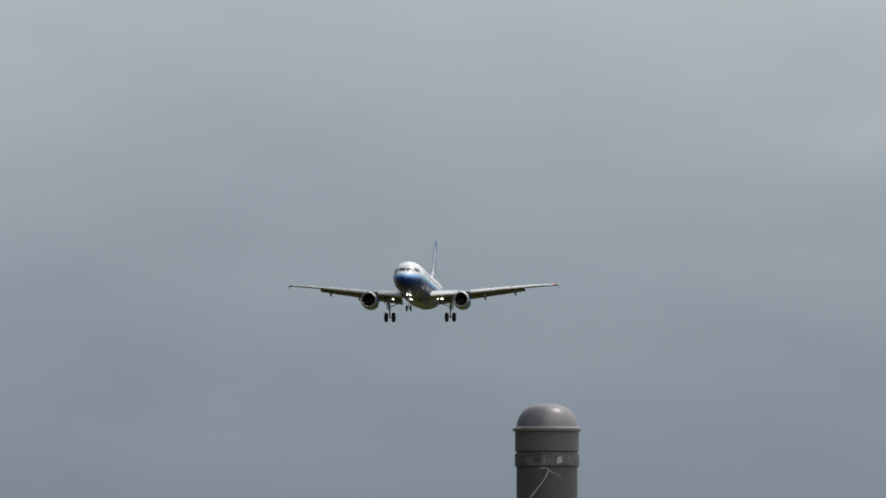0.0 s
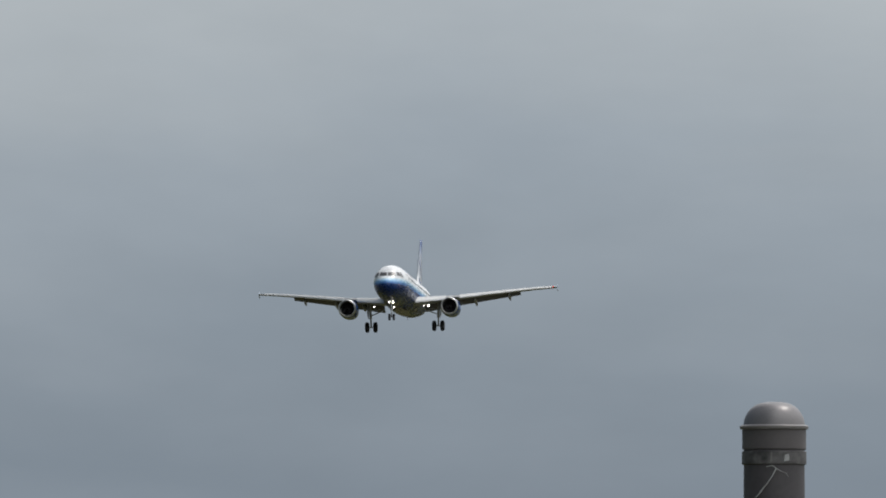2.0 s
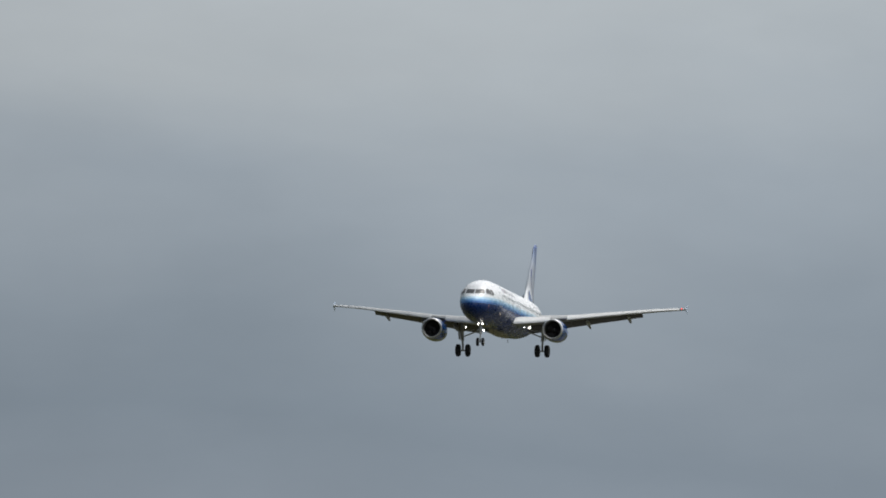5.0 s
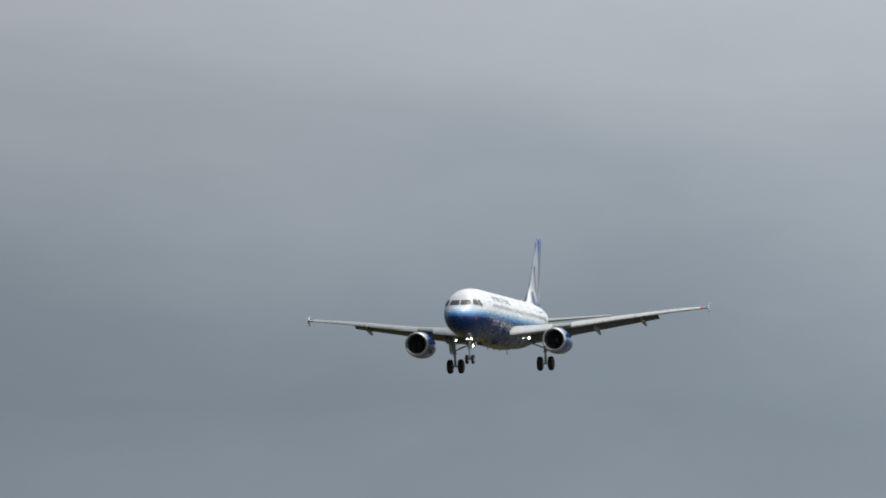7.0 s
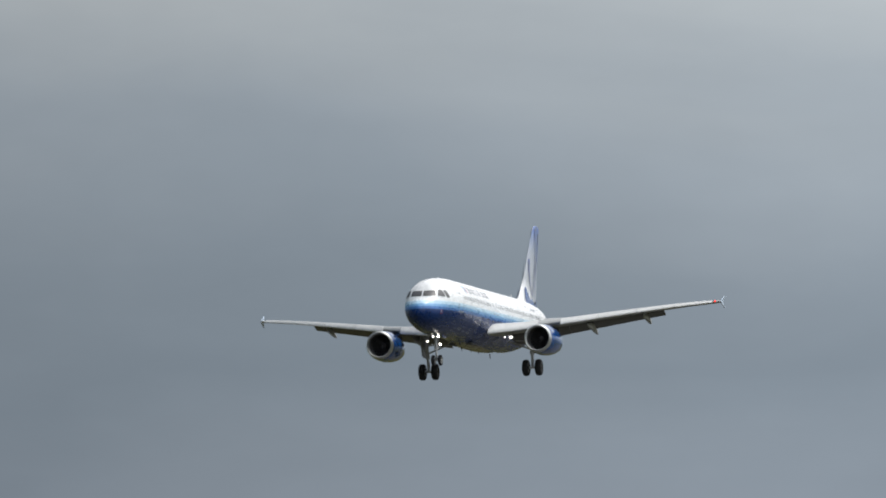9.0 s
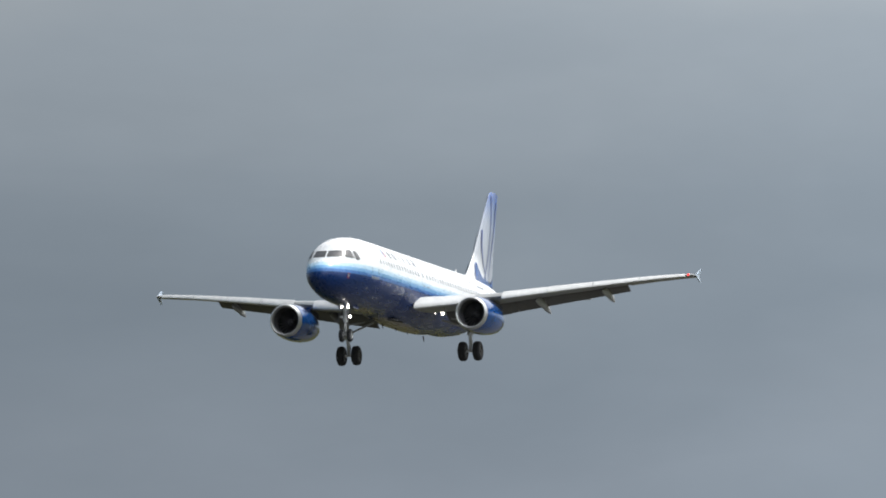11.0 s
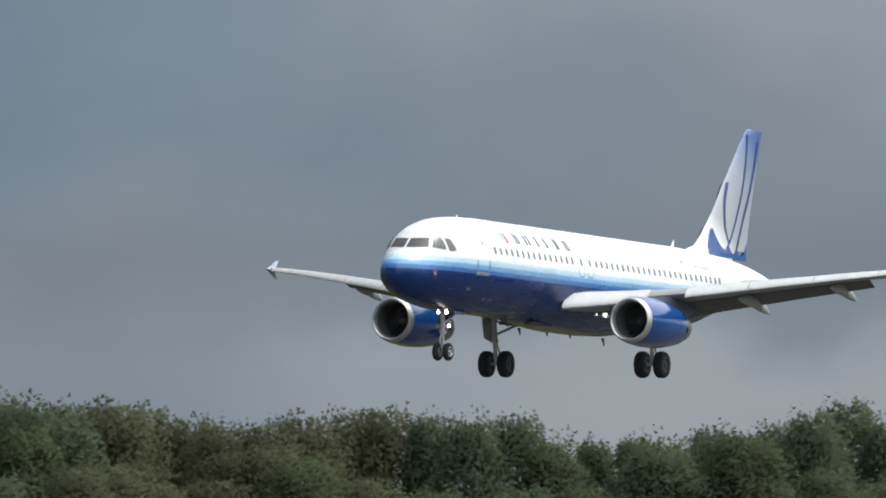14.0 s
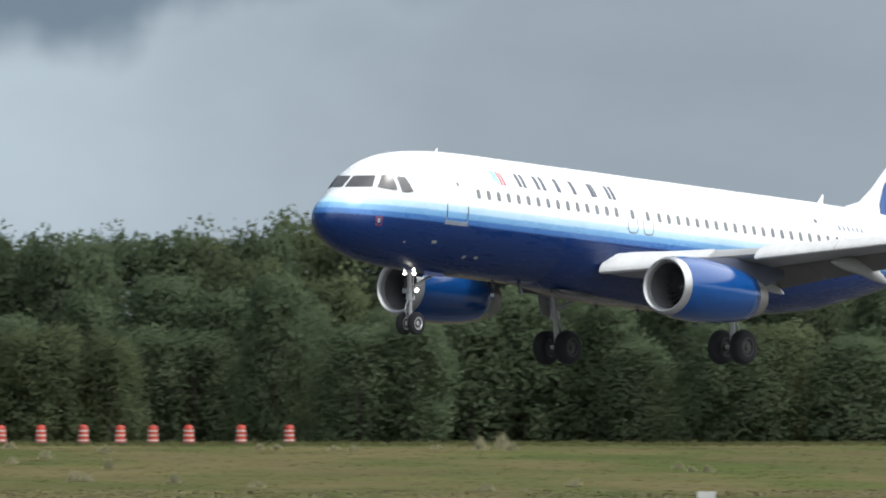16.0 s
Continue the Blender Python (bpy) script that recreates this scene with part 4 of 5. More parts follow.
# ---- the post near the camera ----
def steel_post():
    az, dist = radians(10.129), 42.0
    rim_z = EYE[2] + dist * math.tan(radians(1.491))
    ob = new("steel_post")
    ob.location = (dist * math.cos(az), dist * math.sin(az), 0)
    r = 0.113
    def P(profile, n=48):
        return turned([(z, q) for z, q in profile], (0, 0, 0), (0, 0, 1), n)
    t = rim_z
    shaft = smooth(part("shaft", ring_loft(P([(0.0, r * 1.25), (0.4, r * 1.2), (t - 0.13, r), (t - 0.002, r)])), POST_GREY, ob, "dark grey weathered steel tube"), 50)
    smooth(part("collar", ring_loft(P([(t - 0.082, r * 1.02), (t - 0.08, r * 1.05), (t - 0.006, r * 1.05), (t - 0.004, r * 1.02)])), COLLAR, ob, "dark steel collar"), 40)
    smooth(part("strap", ring_loft(P([(t - 0.138, r * 1.02), (t - 0.136, r * 1.06), (t - 0.09, r * 1.06), (t - 0.088, r * 1.02)])), STRAP, ob, "mottled metal strap"), 40)
    dome = [(t - 0.008, r * 1.0), (t - 0.006, r * 1.12), (t + 0.004, r * 1.13), (t + 0.010, r * 1.06)]
    for k in range(10):
        a = math.pi / 2 * k / 9
        dome.append((t + 0.010 + 0.086 * math.sin(a) ** 0.95, r * 1.0 * (1 - (k / 9) ** 1.7) ** 0.8 + 0.001))
    smooth(part("cap", ring_loft(P(dome)), CAP_GREY, ob, "pale grey domed cap with a rim"), 50)
    # frayed cord hanging from the strap, on the camera's side
    toward = (-Vector((math.cos(az), math.sin(az), 0)))
    right = Vector((math.sin(az), -math.cos(az), 0))
    bm = bmesh.new()
    def on(u, dz):
        x = u * r
        return right * x + toward * (math.sqrt(max(r * r - x * x, 0)) + 0.006) + Vector((0, 0, t + dz))
    for pts, w in (([(-0.25, -0.147), (-0.05, -0.143), (0.08, -0.155), (0.2, -0.163)], 0.0018), ([(0.06, -0.155), (-0.05, -0.18), (-0.2, -0.205), (-0.5, -0.245)], 0.0024), ([(0.2, -0.163), (0.38, -0.17), (0.46, -0.185)], 0.0009), ([(-0.32, -0.218), (-0.42, -0.240), (-0.62, -0.262)], 0.0022)):
        for p, q in zip(pts, pts[1:]):
            add_tube(bm, on(*p), on(*q), w, w, 6)
    part("cord", bm, CORD, ob, "pale frayed cord")
    # worn pale patches on the strap
    for u0, u1, z0, z1 in ((0.32, 0.50, -0.128, -0.10), (-0.14, -0.05, -0.132, -0.094)):
        bm = bmesh.new()
        q = [right * u * r + toward * (math.sqrt(r * r * 1.1236 - u * u * r * r) + 0.001) + Vector((0, 0, t + z)) for u, z in ((u0, z0), (u1, z0 + 0.004), (u1 - 0.02, z1), (u0 + 0.03, z1 - 0.003))]
        a, b = [bm.verts.new(x) for x in q], [bm.verts.new(x + 0.003 * toward) for x in q]
        bm.faces.new(b)
        for k in range(4):
            bm.faces.new((a[k], a[(k + 1) % 4], b[(k + 1) % 4], b[k]))
        part("strap_clip", bm, CORD if u0 > 0 else CAP_GREY, ob, "worn pale metal clip")
    bm = bmesh.new()
    add_tube(bm, Vector((0, 0, t + 0.055)) - right * r * 0.72, Vector((0, 0, t + 0.075)) - right * r * 0.62, 0.005, 0.004, 6)
    part("cap_screw", bm, DARK, ob)
    return tagged(ob, "tall dark grey steel post with a domed pale cap", "post")


steel_post()


# ---- the airfield ----
def polar(az, d):
    return Vector((d * math.cos(radians(az)), d * math.sin(radians(az)), 0))


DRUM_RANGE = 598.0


def rise(x, y):
    """Height of the ground: level by the runway, a low crest beyond it that falls a little behind."""
    d = math.hypot(x, y)
    s = min(max((d - 440) / 150, 0), 1)
    up = 0.5 * s * s * (3 - 2 * s)
    s2 = min(max((d - 606) / 34, 0), 1)
    return (up - 0.85 * s2) * min(max((y - 285) / 40, 0), 1)


GRASS = mat("mown_grass", (0.050, 0.063, 0.012), 0.95, vary=0.3, scale=0.08, fine=0.7)
GRASS.node_tree.nodes["Principled BSDF"].inputs["Specular IOR Level"].default_value = 0.1
RUNWAY = mat("runway_asphalt", (0.06, 0.06, 0.062), 0.85, vary=0.25, scale=0.1, fine=6)
BLADES = leafy("grass_tufts", (0.050, 0.062, 0.013), 0.3)
SOIL = mat("dry_stalks", (0.12, 0.10, 0.055), 0.9, vary=0.4, scale=0.3, fine=3)
CREST = leafy("pale_crest_grass", (0.115, 0.12, 0.05), 0.3)
DRY = mat("dry_weeds", (0.26, 0.245, 0.145), 0.9, vary=0.35, scale=0.4, fine=4)


def two_tone(m, other, scale, lo=0.45, hi=0.6):
    """Lays patches of a second colour into a material."""
    nt, sc = base_scale(m)
    tex, n = nt.nodes.new("ShaderNodeTexCoord"), nt.nodes.new("ShaderNodeTexNoise")
    n.inputs["Scale"].default_value, n.inputs["Detail"].default_value = scale, 6
    mp = nt.nodes.new("ShaderNodeMapping")      # patches drawn out across the runway
    mp.vector_type = "TEXTURE"
    mp.inputs["Rotation"].default_value, mp.inputs["Scale"].default_value = (0, 0, radians(50)), (3.5, 1, 1)
    nt.links.new(tex.outputs["Object"], mp.inputs[0])
    nt.links.new(mp.outputs[0], n.inputs["Vector"])
    rng = nt.nodes.new("ShaderNodeMapRange")
    rng.inputs["From Min"].default_value, rng.inputs["From Max"].default_value = lo, hi
    nt.links.new(n.outputs["Fac"], rng.inputs["Value"])
    mix = nt.nodes.new("ShaderNodeMix")
    mix.data_type = "RGBA"
    mix.inputs["B"].default_value = (*other, 1)
    nt.links.new(rng.outputs[0], mix.inputs["Factor"])
    nt.links.new(sc.inputs[0].links[0].from_socket, mix.inputs["A"])
    nt.links.new(mix.outputs["Result"], sc.inputs[0])


two_tone(GRASS, (0.090, 0.076, 0.029), 0.10, 0.36, 0.60)
two_tone(BLADES, (0.090, 0.076, 0.031), 0.10, 0.36, 0.60)


def ground():
    bm = bmesh.new()
    xs = sorted({*np.linspace(-4800, -300, 12).tolist(), *np.arange(-300, 900, 15).tolist(), *np.linspace(900, 4800, 14).tolist()})
    ys = sorted({*np.linspace(-4800, -200, 12).tolist(), *np.arange(-200, 280, 40).tolist(), *np.arange(280, 760, 8).tolist(), *np.linspace(760, 4800, 16).tolist()})
    grid = [[bm.verts.new((x, y, rise(x, y))) for y in ys] for x in xs]
    for i in range(len(xs) - 1):
        for j in range(len(ys) - 1):
            bm.faces.new((grid[i][j], grid[i + 1][j], grid[i + 1][j + 1], grid[i][j + 1]))
    ob = smooth(part("ground", bm, GRASS, None), 60)
    tagged(ob, "wide airfield grass, green with dry patches", "ground", kind="structure")
    bm = bmesh.new()
    add_box(bm, (-200, 255.85, 0.004), (3000, 45, 0.03))
    tagged(part("runway", bm, RUNWAY, None), "dark asphalt runway across the grass", "runway", kind="structure")


ground()


def tufts(name, count, material, az0, az1, d0, d1, h, label, blades=5):
    rnd = random.Random(7)
    verts, faces = [], []
    for _ in range(count):
        az, d = rnd.uniform(az0, az1), d0 + (d1 - d0) * rnd.random()
        p = polar(az, d)
        p.z = rise(p.x, p.y) - 0.01
        s = rnd.uniform(0.5, 1.3)
        for _ in range(blades):
            a = rnd.uniform(0, 6.28)
            dx, dy = math.cos(a), math.sin(a)
            q = p + Vector((rnd.gauss(0, 0.12), rnd.gauss(0, 0.12), 0))
            w, hh, lean = 0.05 * s, h * s * rnd.uniform(0.6, 1.2), rnd.uniform(0, 0.15)
            k = len(verts)
            verts += [q + Vector((-dy * w, dx * w, 0)), q + Vector((dy * w, -dx * w, 0)), q + Vector((dx * lean, dy * lean, hh))]
            faces.append((k, k + 1, k + 2))
    me = bpy.data.meshes.new(name)
    me.from_pydata([tuple(v) for v in verts], [], faces)
    me.materials.append(material)
    return tagged(new(name, me), label, "grass", kind="stuff")


tufts("grass", 9000, BLADES, 40.0, 48.0, 415, 606, 0.035, "short airfield grass with uneven tufts")
tufts("crest_grass", 2600, CREST, 40.0, 48.0, 585, 606, 0.16, "taller grass along the crest")
tufts("dry_grass", 1500, SOIL, 40.5, 48.0, 424, 450, 0.07, "dry brown grass on bare soil near the runway")


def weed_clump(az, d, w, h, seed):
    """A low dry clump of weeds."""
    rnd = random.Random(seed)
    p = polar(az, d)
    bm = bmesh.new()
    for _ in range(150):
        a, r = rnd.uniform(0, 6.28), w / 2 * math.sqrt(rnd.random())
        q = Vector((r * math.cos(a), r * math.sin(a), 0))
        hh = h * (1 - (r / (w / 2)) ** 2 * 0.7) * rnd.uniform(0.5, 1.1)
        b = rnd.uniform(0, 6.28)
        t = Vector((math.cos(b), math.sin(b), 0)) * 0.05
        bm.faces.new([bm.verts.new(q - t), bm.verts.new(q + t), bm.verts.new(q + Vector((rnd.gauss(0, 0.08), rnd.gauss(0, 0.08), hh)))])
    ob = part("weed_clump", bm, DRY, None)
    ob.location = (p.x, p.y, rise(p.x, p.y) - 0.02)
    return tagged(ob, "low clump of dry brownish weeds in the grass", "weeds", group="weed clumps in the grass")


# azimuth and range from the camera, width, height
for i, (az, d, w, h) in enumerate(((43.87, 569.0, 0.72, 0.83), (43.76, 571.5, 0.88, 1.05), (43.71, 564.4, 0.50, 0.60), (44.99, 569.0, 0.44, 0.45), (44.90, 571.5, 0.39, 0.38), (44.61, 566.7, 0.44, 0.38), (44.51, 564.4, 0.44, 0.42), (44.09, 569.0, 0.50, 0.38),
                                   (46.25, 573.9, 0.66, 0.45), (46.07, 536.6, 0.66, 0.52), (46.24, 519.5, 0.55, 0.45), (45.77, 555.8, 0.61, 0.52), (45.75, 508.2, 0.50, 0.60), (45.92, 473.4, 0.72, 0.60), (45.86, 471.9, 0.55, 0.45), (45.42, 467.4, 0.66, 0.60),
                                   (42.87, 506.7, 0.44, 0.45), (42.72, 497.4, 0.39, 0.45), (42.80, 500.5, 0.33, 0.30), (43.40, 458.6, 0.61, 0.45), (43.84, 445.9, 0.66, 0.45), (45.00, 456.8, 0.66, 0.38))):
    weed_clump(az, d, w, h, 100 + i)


def traffic_drum():
    ob = new("traffic_drum")
    ORANGE = mat("orange_plastic", (0.44, 0.045, 0.026), 0.5, vary=0.12, random_tint=0.12)
    BAND = mat("reflective_white_band", (0.46, 0.38, 0.34), 0.5, vary=0.2)
    body = [(0.06, 0.29), (0.08, 0.285), (0.30, 0.275), (0.31, 0.262), (0.55, 0.255), (0.56, 0.245), (0.80, 0.238), (0.81, 0.225), (0.93, 0.215), (0.97, 0.18), (0.98, 0.05)]
    smooth(part("body", ring_loft(turned(body, (0, 0, 0), (0, 0, 1), 20)), ORANGE, ob, "orange plastic drum body"), 40)
    part("base", ring_loft(turned([(0.0, 0.40), (0.05, 0.40), (0.09, 0.30)], (0, 0, 0), (0, 0, 1), 20)), mat("black_rubber_base", (0.03, 0.03, 0.03), 0.8), ob, "black rubber base")
    for z, r in ((0.20, 0.286), (0.46, 0.267), (0.70, 0.249)):
        part("reflective_band", ring_loft(turned([(z - 0.045, r - 0.02), (z - 0.045, r + 0.001), (z + 0.045, r - 0.003), (z + 0.045, r - 0.02)], (0, 0, 0), (0, 0, 1), 20), caps=False), BAND, ob, "pale reflective band")
    bm = bmesh.new()
    add_box(bm, (0, 0, 1.0), (0.03, 0.2, 0.07))
    part("handle", bm, ORANGE, ob)
    return tagged(ob, "orange traffic drum with white reflective bands on the grass crest", "traffic drum", group="row of traffic drums")


drum = traffic_drum()
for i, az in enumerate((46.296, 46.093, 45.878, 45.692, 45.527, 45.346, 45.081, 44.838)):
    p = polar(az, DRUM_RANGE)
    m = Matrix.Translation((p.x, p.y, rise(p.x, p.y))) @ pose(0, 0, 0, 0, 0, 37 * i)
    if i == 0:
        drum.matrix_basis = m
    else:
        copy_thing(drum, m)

# a low white marker block beside the runway
bm = bmesh.new()
add_box(bm, (0, 0, 0.22), (0.16, 0.66, 0.44))
bmesh.ops.bevel(bm, geom=bm.edges[:], offset=0.02, segments=2)
ob = part("marker_block", bm, mat("white_marker_paint", (0.62, 0.62, 0.6), 0.6, vary=0.15), None)
p = polar(42.728, 413)
ob.location, ob.rotation_euler = (p.x, p.y, rise(p.x, p.y)), (0, 0, radians(42))
tagged(ob, "low white painted marker block beside the runway", "marker")


# ---- trees ----
LEAF = [leafy("leaf_green", (0.108, 0.144, 0.082)), leafy("leaf_olive", (0.117, 0.144, 0.075)), leafy("leaf_brownish", (0.127, 0.134, 0.075))]
BARK = mat("bark", (0.07, 0.06, 0.05), 0.9, vary=0.35, scale=2, fine=14, bump=0.4)
# the firs' blue is distance haze, put into their base colour
FIR = mat("far_fir_haze_blue", (0.11, 0.14, 0.165), 0.85, vary=0.2, scale=0.4)


def broadleaf(seed, h, w, leaf):
    """A tree: a tapered forked trunk, limbs, and a crown of many small leaf clumps."""
    rnd = random.Random(seed)
    ob = new("broadleaf_tree")
    bm = bmesh.new()
    add_tube(bm, (0, 0, -0.2), (0.1, 0, h * 0.35), 0.012 * h, 0.008 * h, 8)
    add_tube(bm, (0.1, 0, h * 0.35), (0.0, 0.1, h * 0.82), 0.008 * h, 0.003 * h, 7)
    lobes = []
    for k in range(50):
        t = min((k + rnd.random()) / 50, 1)
        z = h * (0.05 + 0.84 * t)
        reach = w / 2 * (1.0 - 0.55 * t ** 5) * math.sqrt(rnd.uniform(0.25, 1.0))
        a = 2.4 * k + rnd.uniform(-0.5, 0.5)
        c = Vector((reach * 0.8 * math.cos(a), reach * 0.8 * math.sin(a), z))
        lobes.append((c, w * rnd.uniform(0.14, 0.23)))
        add_tube(bm, (0.05, 0.02, z * 0.72), c, 0.004 * h, 0.001 * h, 4)
    for k in range(7):      # a closed, rounded top
        a = 0.9 * k + rnd.uniform(-0.3, 0.3)
        lobes.append((Vector((0.17 * w * math.cos(a), 0.17 * w * math.sin(a), h * rnd.uniform(0.84, 0.89))), w * rnd.uniform(0.12, 0.16)))
    part("trunk", bm, BARK, ob, "grey-brown trunk and limbs")
    verts, faces, normals = [], [], []
    for c, r in lobes:
        for _ in range(165):
            d = Vector((rnd.gauss(0, 1), rnd.gauss(0, 1), rnd.gauss(0, 1))).normalized()
            q = c + Vector((d.x, d.y, 1.7 * d.z)) * r * min(abs(rnd.gauss(0.78, 0.34)), rnd.uniform(0.8, 1.06))
            s = rnd.uniform(0.09, 0.17)
            # upright sprays, most of them facing out of the crown
            v = (Vector((0, 0, 1)) + 0.45 * Vector((rnd.gauss(0, 1), rnd.gauss(0, 1), rnd.gauss(0, 1)))).normalized()
            n = (d + 0.75 * Vector((rnd.gauss(0, 1), rnd.gauss(0, 1), rnd.gauss(0, 1)))).cross(v).normalized()
            k = len(verts)
            soft = (0.22 * d + 0.05 * Vector((rnd.gauss(0, 1), rnd.gauss(0, 1), rnd.gauss(0, 1))).normalized() + 0.4 * Vector((c.x, c.y, 0.0)).normalized() + Vector((0, 0, 0.22))).normalized()
            normals += [soft, soft, soft]
            verts += [q + 1.4 * s * v, q - 0.8 * s * v + 0.85 * s * n, q - 0.8 * s * v - 0.85 * s * n]
            faces.append((k, k + 1, k + 2))
    tall = h / max(x.z for x in verts)
    me = bpy.data.meshes.new("crown")
    me.from_pydata([(x.x, x.y, x.z * tall) for x in verts], [], faces)
    me.shade_smooth()
    me.normals_split_custom_set_from_vertices([tuple(x) for x in normals])
    me.materials.append(leaf)
    cr = new("crown", me)
    cr.parent = ob
    return tagged(ob, "dull green broadleaf tree in full leaf in a dense belt", "tree", group="tree belt behind the airfield")


KINDS = [broadleaf(11, 13.0, 7.5, LEAF[0]), broadleaf(12, 12.4, 7.0, LEAF[0]), broadleaf(13, 12.8, 8.0, LEAF[1]), broadleaf(14, 11.6, 6.8, LEAF[1]), broadleaf(15, 12.0, 7.4, LEAF[2]), broadleaf(16, 13.4, 6.4, LEAF[0])]
BASE_H = [13.0, 12.4, 12.8, 11.6, 12.0, 13.4]
# height of the belt's top by azimuth, in degrees above eye level
TOP_AZ = [22.0, 24.5, 24.87, 25.41, 25.91, 26.31, 26.78, 27.27, 27.69, 28.24, 28.81, 29.21, 29.38, 29.82, 29.99, 30.34, 30.74, 30.96, 31.34, 31.77, 32.34, 32.63, 33.53, 34.02, 34.59, 35.08, 35.57, 35.85, 36.05, 36.74, 37.11, 37.54, 37.91, 38.28, 38.77, 39.3, 40.04, 40.47, 41.12, 41.55, 42.26, 42.65, 43.22, 44.07, 44.7, 45.36, 45.87, 46.3, 50.0]
TOP_EL = [0.2, 0.24, 0.3, 0.23, 0.32, 0.34, 0.37, 0.36, 0.17, 0.19, 0.14, 0.09, 0.17, 0.22, 0.34, 0.22, 0.4, 0.48, 0.34, 0.34, 0.3, 0.42, 0.44, 0.36, 0.46, 0.53, 0.58, 0.45, 0.53, 0.51, 0.48, 0.47, 0.43, 0.59, 0.51, 0.547, 0.513, 0.484, 0.514, 0.574, 0.55, 0.532, 0.594, 0.59, 0.635, 0.62, 0.53, 0.6, 0.58]


def belt():
    rnd = random.Random(5)
    used = set()
    def put(k, az, d, top, slim=1.0):
        p = polar(az, d)
        g = rise(p.x, p.y) - 0.1
        s = (top - g) / BASE_H[k]
        wide = max(s, 0.8) * slim
        m = Matrix.Translation((p.x, p.y, g)) @ pose(0, 0, 0, 0, 0, rnd.uniform(0, 360)) @ Matrix.Diagonal((wide * rnd.uniform(0.85, 1.1), wide * rnd.uniform(0.85, 1.1), s, 1))
        if k not in used:
            used.add(k)
            KINDS[k].matrix_basis = m
        else:
            c = copy_thing(KINDS[k], Matrix())
            c.matrix_basis = m
    # low scrub at the edge, rising to tall trees behind
    az = 23.2
    while az < 48.4:
        d = rnd.uniform(680, 703)
        el = min(float(np.interp(az + o, TOP_AZ, TOP_EL)) for o in (-0.2, -0.1, 0.0, 0.1, 0.2))
        top = max(5.9 + d * math.tan(radians(el)) + float(np.interp(d, (680, 703), (-5.8, -0.9))) + rnd.gauss(0, 1.2), 2.5)
        reddish = 33.2 < az < 34.9 and rnd.random() < 0.8
        put(4 if reddish else rnd.choice((0, 0, 1, 1, 2, 3, 5)), az, d, top, rnd.uniform(0.85, 1.3))
        az += 0.14
    # the closed skyline
    az = 23.2
    while az < 48.4:
        el = float(np.interp(az, TOP_AZ, TOP_EL))
        put(4 if 33.2 < az < 34.9 else rnd.choice((0, 1, 1, 2, 3, 5)), az, rnd.uniform(705, 713), 5.9 + 709 * math.tan(radians(el)) + 0.6 + rnd.gauss(0, 0.2), 0.88)
        az += rnd.uniform(0.15, 0.24)


belt()


def fir(h, seed):
    rnd = random.Random(seed)
    ob = new("fir_tree")
    part("trunk", add_tube(bmesh.new(), (0, 0, 0), (0, 0, h * 0.95), 0.35, 0.04, 7), BARK, ob)
    verts, faces = [], []
    for k in range(26):
        t = k / 25
        z, r = h * (0.1 + 0.88 * t), h * 0.26 * (1 - t) ** 0.7 + 0.35
        for _ in range(int(10 + 14 * (1 - t))):
            a = rnd.uniform(0, 6.28)
            dv, e = Vector((math.cos(a), math.sin(a), 0)), Vector((-math.sin(a), math.cos(a), 0))
            q, rr = Vector((0, 0, z)), r * rnd.uniform(0.6, 1.1)
            n = len(verts)
            verts += [q + 0.2 * e * rr, q - 0.2 * e * rr, q + dv * rr - Vector((0, 0, rr * 0.45))]
            faces.append((n, n + 1, n + 2))
    me = bpy.data.meshes.new("crown")
    me.from_pydata([tuple(x) for x in verts], [], faces)
    me.materials.append(FIR)
    cr = new("crown", me)
    cr.parent = ob
    return tagged(ob, "distant fir standing above the tree belt, haze painted into its blue-grey", "tree", group="distant firs")


firs = [fir(20.0, 1), fir(20.0, 2)]
for i, (az, el) in enumerate(((30.39, 0.27), (30.33, 0.28), (29.73, 0.25), (29.32, 0.19), (30.5, 0.22), (30.27, 0.2), (29.6, 0.18), (29.45, 0.14), (32.23, 0.31), (34.17, 0.44), (34.1, 0.42), (33.86, 0.41), (29.25, 0.15), (30.45, 0.21))):
    p = polar(az, 1250)
    s = (5.9 + 1250 * math.tan(radians(el + 0.04))) / 20.0
    m = Matrix.Translation((p.x, p.y, -0.1)) @ pose(0, 0, 0, 0, 0, 50 * i) @ Matrix.Diagonal((s * 1.15, s * 1.15, s, 1))
    if i < 2:
        firs[i].matrix_basis = m
    else:
        copy_thing(firs[i % 2], Matrix()).matrix_basis = m


def small_bird():
    """A small dark bird with spread wings, nose towards +x."""
    ob = new("bird")
    FEATHER = mat("dark_feathers", (0.03, 0.03, 0.032), 0.8, vary=0.3, scale=30)
    smooth(part("body", ring_loft(turned([(-0.12, 0.012), (-0.06, 0.03), (0.0, 0.04), (0.06, 0.035), (0.1, 0.012)], (0, 0, 0), (1, 0, 0), 10)), FEATHER, ob), 60)
    for side in (1, -1):
        part("bird_wing", plate([(0.05, 0.0), (-0.05, 0.0), (-0.09, 0.2), (-0.04, 0.19)], 0.008, lambda u, v, w: Vector((u, side * (0.02 + v * 0.8), 0.02 + 0.5 * v + w))), FEATHER, ob)
    part("tail", plate([(0.0, 0.02), (0.0, -0.02), (-0.1, -0.035), (-0.1, 0.035)], 0.006, lambda u, v, w: Vector((-0.1 + u, v, w))), FEATHER, ob)
    return tagged(ob, "small dark bird in flight with raised wings", "bird")


bird = small_bird()


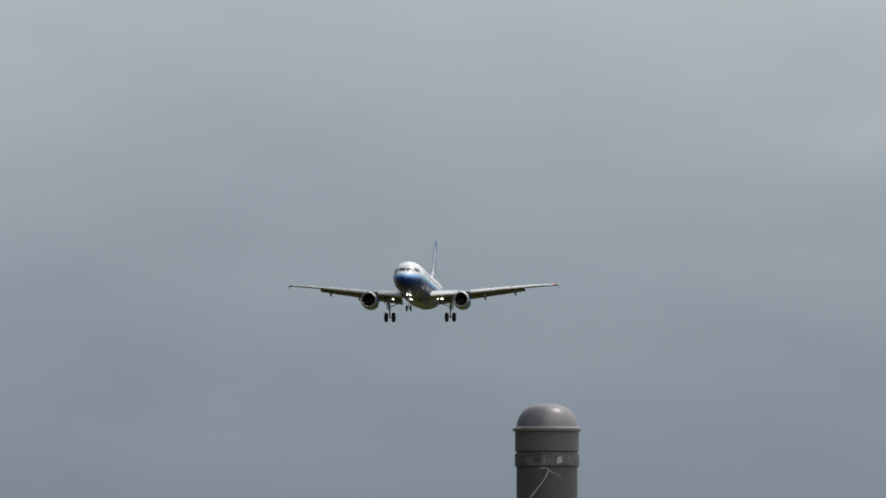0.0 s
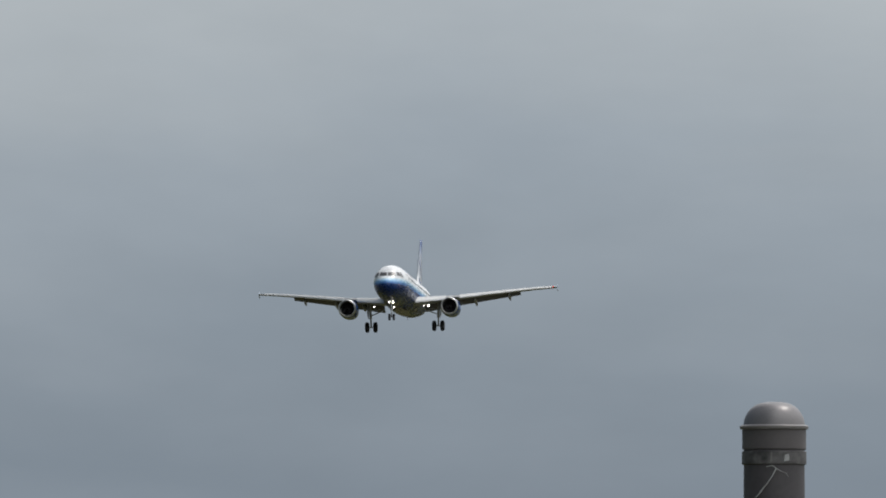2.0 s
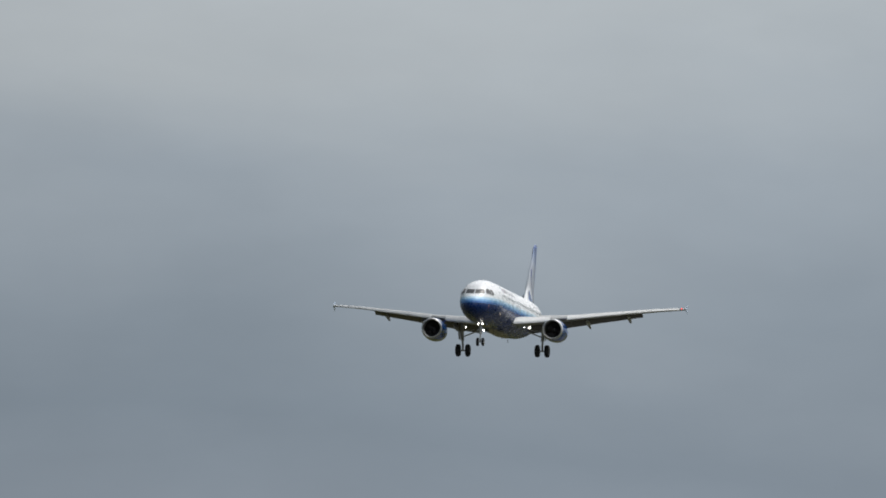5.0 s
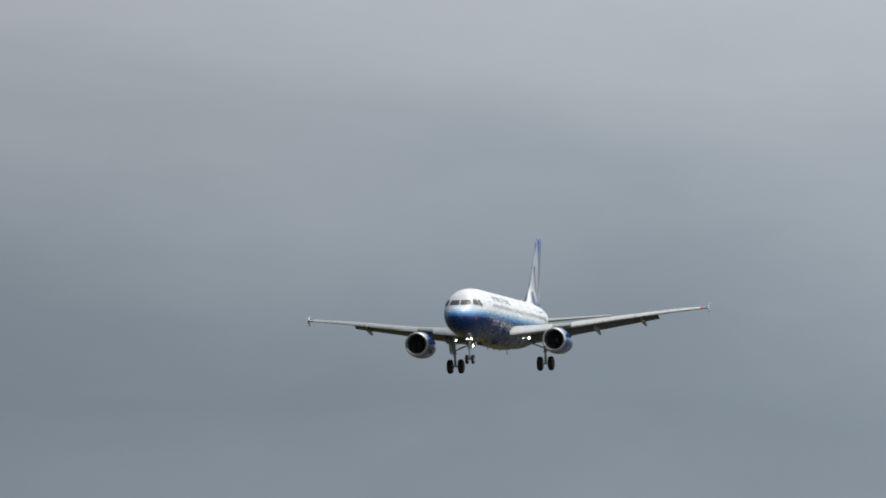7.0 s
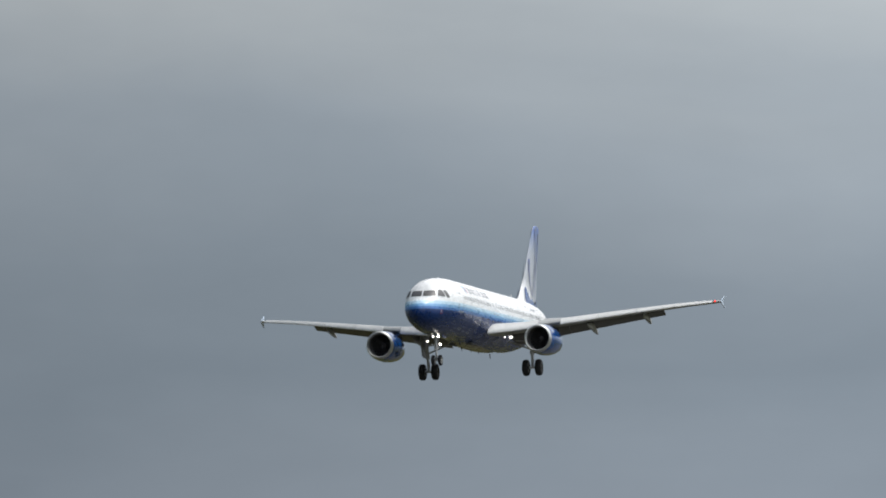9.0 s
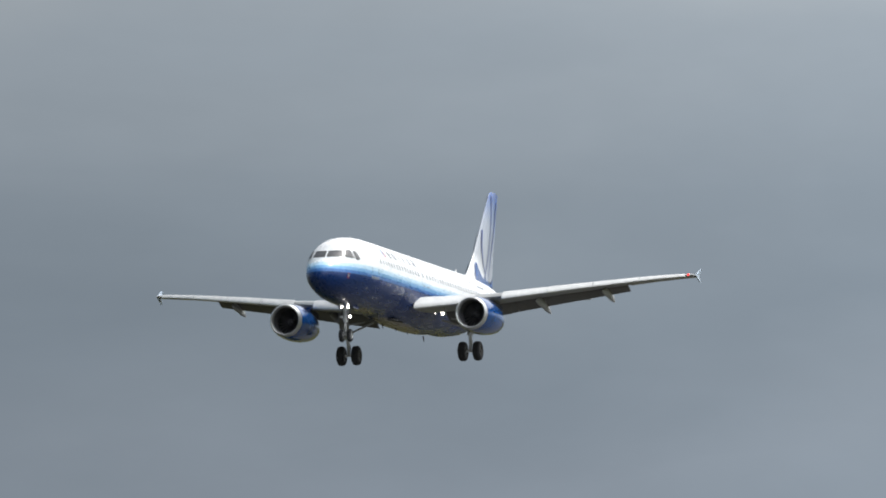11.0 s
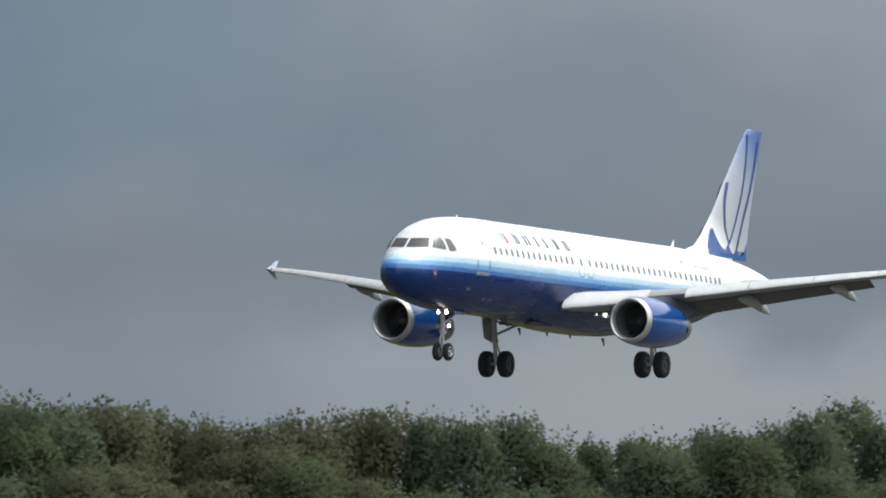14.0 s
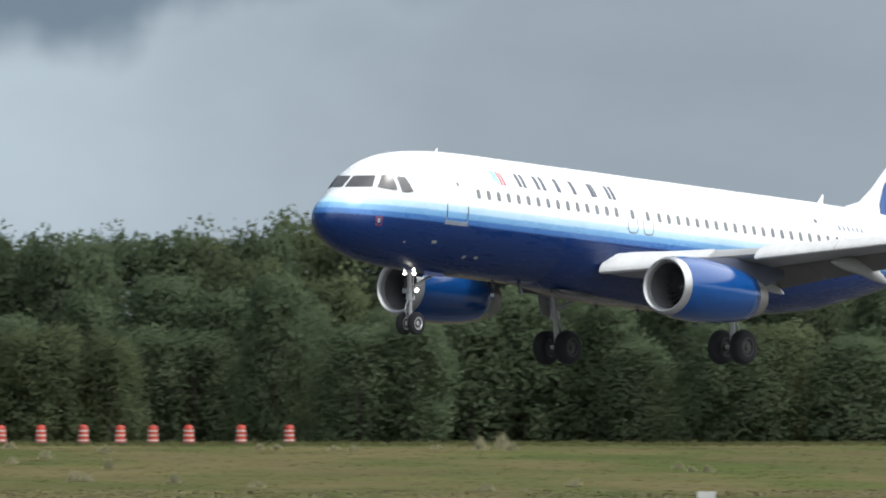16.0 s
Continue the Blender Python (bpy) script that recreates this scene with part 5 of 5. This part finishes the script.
def bird_at(az, el, d=560.0):
    p = polar(az, d)
    return pose(p.x, p.y, EYE[2] + d * math.tan(radians(el)), 8, -20, az + 100)


def motions():
    walk(bird, [(0, bird_at(27.7, 0.06)), (11.5, bird_at(27.8, 0.2)), (12.0, bird_at(27.9, 0.7)), (12.5, bird_at(28.09, 1.07)), (13.5, bird_at(28.6, 1.68)), (14.5, bird_at(29.2, 2.1)), (16, bird_at(30.5, 2.4))])
    walk(airliner, [
        (0, pose(1368.14, 262.21, 61.38, 0.02, -3.61, 184.47)),
        (0.5, pose(1333.03, 262.67, 59.81, 0.33, -3.55, 184.69)),
        (1, pose(1297.96, 262.97, 58.25, 0.63, -3.49, 184.91)),
        (1.5, pose(1262.93, 262.97, 56.68, 0.94, -3.44, 185.13)),
        (2, pose(1227.95, 263.09, 55.11, 1.24, -3.38, 185.35)),
        (2.5, pose(1193.01, 262.97, 53.49, 0.61, -3.29, 185.23)),
        (3, pose(1158.11, 262.97, 51.87, -0.02, -3.21, 185.11)),
        (3.5, pose(1123.25, 262.97, 50.25, -0.64, -3.12, 184.99)),
        (4, pose(1088.44, 262.97, 48.64, -1.27, -3.03, 184.87)),
        (4.2, pose(1074.53, 262.97, 47.99, -1.52, -3.00, 184.82)),
        (4.5, pose(1053.68, 262.97, 47.00, -1.31, -2.81, 184.86)),
        (5, pose(1018.95, 262.97, 45.35, -0.93, -2.48, 184.92)),
        (5.5, pose(984.27, 262.97, 43.70, -0.55, -2.16, 184.99)),
        (6, pose(949.63, 262.97, 42.05, -0.16, -1.84, 185.06)),
        (6.3, pose(928.87, 262.97, 41.06, 0.07, -1.65, 185.10)),
        (6.5, pose(915.04, 262.97, 40.40, 0.48, -1.43, 185.10)),
        (7, pose(880.49, 262.97, 38.74, 1.52, -0.91, 185.10)),
        (7.5, pose(845.98, 262.97, 37.09, 2.01, -0.68, 185.10)),
        (8, pose(811.51, 262.97, 35.43, 1.69, -0.91, 185.10)),
        (8.2, pose(797.74, 262.97, 34.77, 1.56, -1.00, 185.10)),
        (8.5, pose(777.09, 262.97, 33.78, 1.74, -1.37, 185.14)),
        (9, pose(742.71, 262.97, 32.13, 2.05, -1.99, 185.22)),
        (9.5, pose(708.38, 262.97, 30.48, 2.35, -2.61, 185.29)),
        (10, pose(674.09, 262.97, 28.82, 2.65, -3.23, 185.36)),
        (10.3, pose(653.53, 262.97, 27.83, 2.83, -3.60, 185.41)),
        (10.5, pose(639.84, 262.97, 27.17, 2.53, -3.74, 185.54)),
        (11, pose(605.63, 262.97, 25.53, 1.79, -4.11, 185.88)),
        (11.5, pose(571.47, 262.97, 23.90, 2.18, -3.75, 186.17)),
        (12, pose(537.35, 262.97, 22.27, 2.58, -3.39, 186.46)),
        (12.5, pose(503.27, 262.97, 20.71, 1.45, -2.91, 186.38)),
        (13, pose(469.24, 262.97, 19.16, 0.32, -2.43, 186.29)),
        (13.5, pose(435.25, 262.97, 17.65, -0.08, -2.41, 186.27)),
        (14, pose(401.31, 262.97, 16.13, -0.49, -2.38, 186.24)),
        (14.5, pose(367.40, 262.97, 14.73, 0.31, -2.90, 186.15)),
        (15, pose(333.54, 262.97, 13.33, 1.11, -3.42, 186.05)),
        (15.2, pose(320.02, 262.97, 12.56, 0.91, -3.57, 185.88)),
        (15.4, pose(306.49, 262.97, 11.86, 0.71, -3.72, 185.71)),
        (15.5, pose(299.73, 262.97, 11.62, 0.61, -3.79, 185.63)),
        (15.6, pose(292.97, 262.97, 11.58, 0.51, -3.86, 185.54)),
        (15.8, pose(279.46, 262.97, 11.09, 0.30, -4.01, 185.37)),
        (16, pose(265.95, 262.97, 10.64, 0.10, -4.15, 185.20)),
    ])


motions()
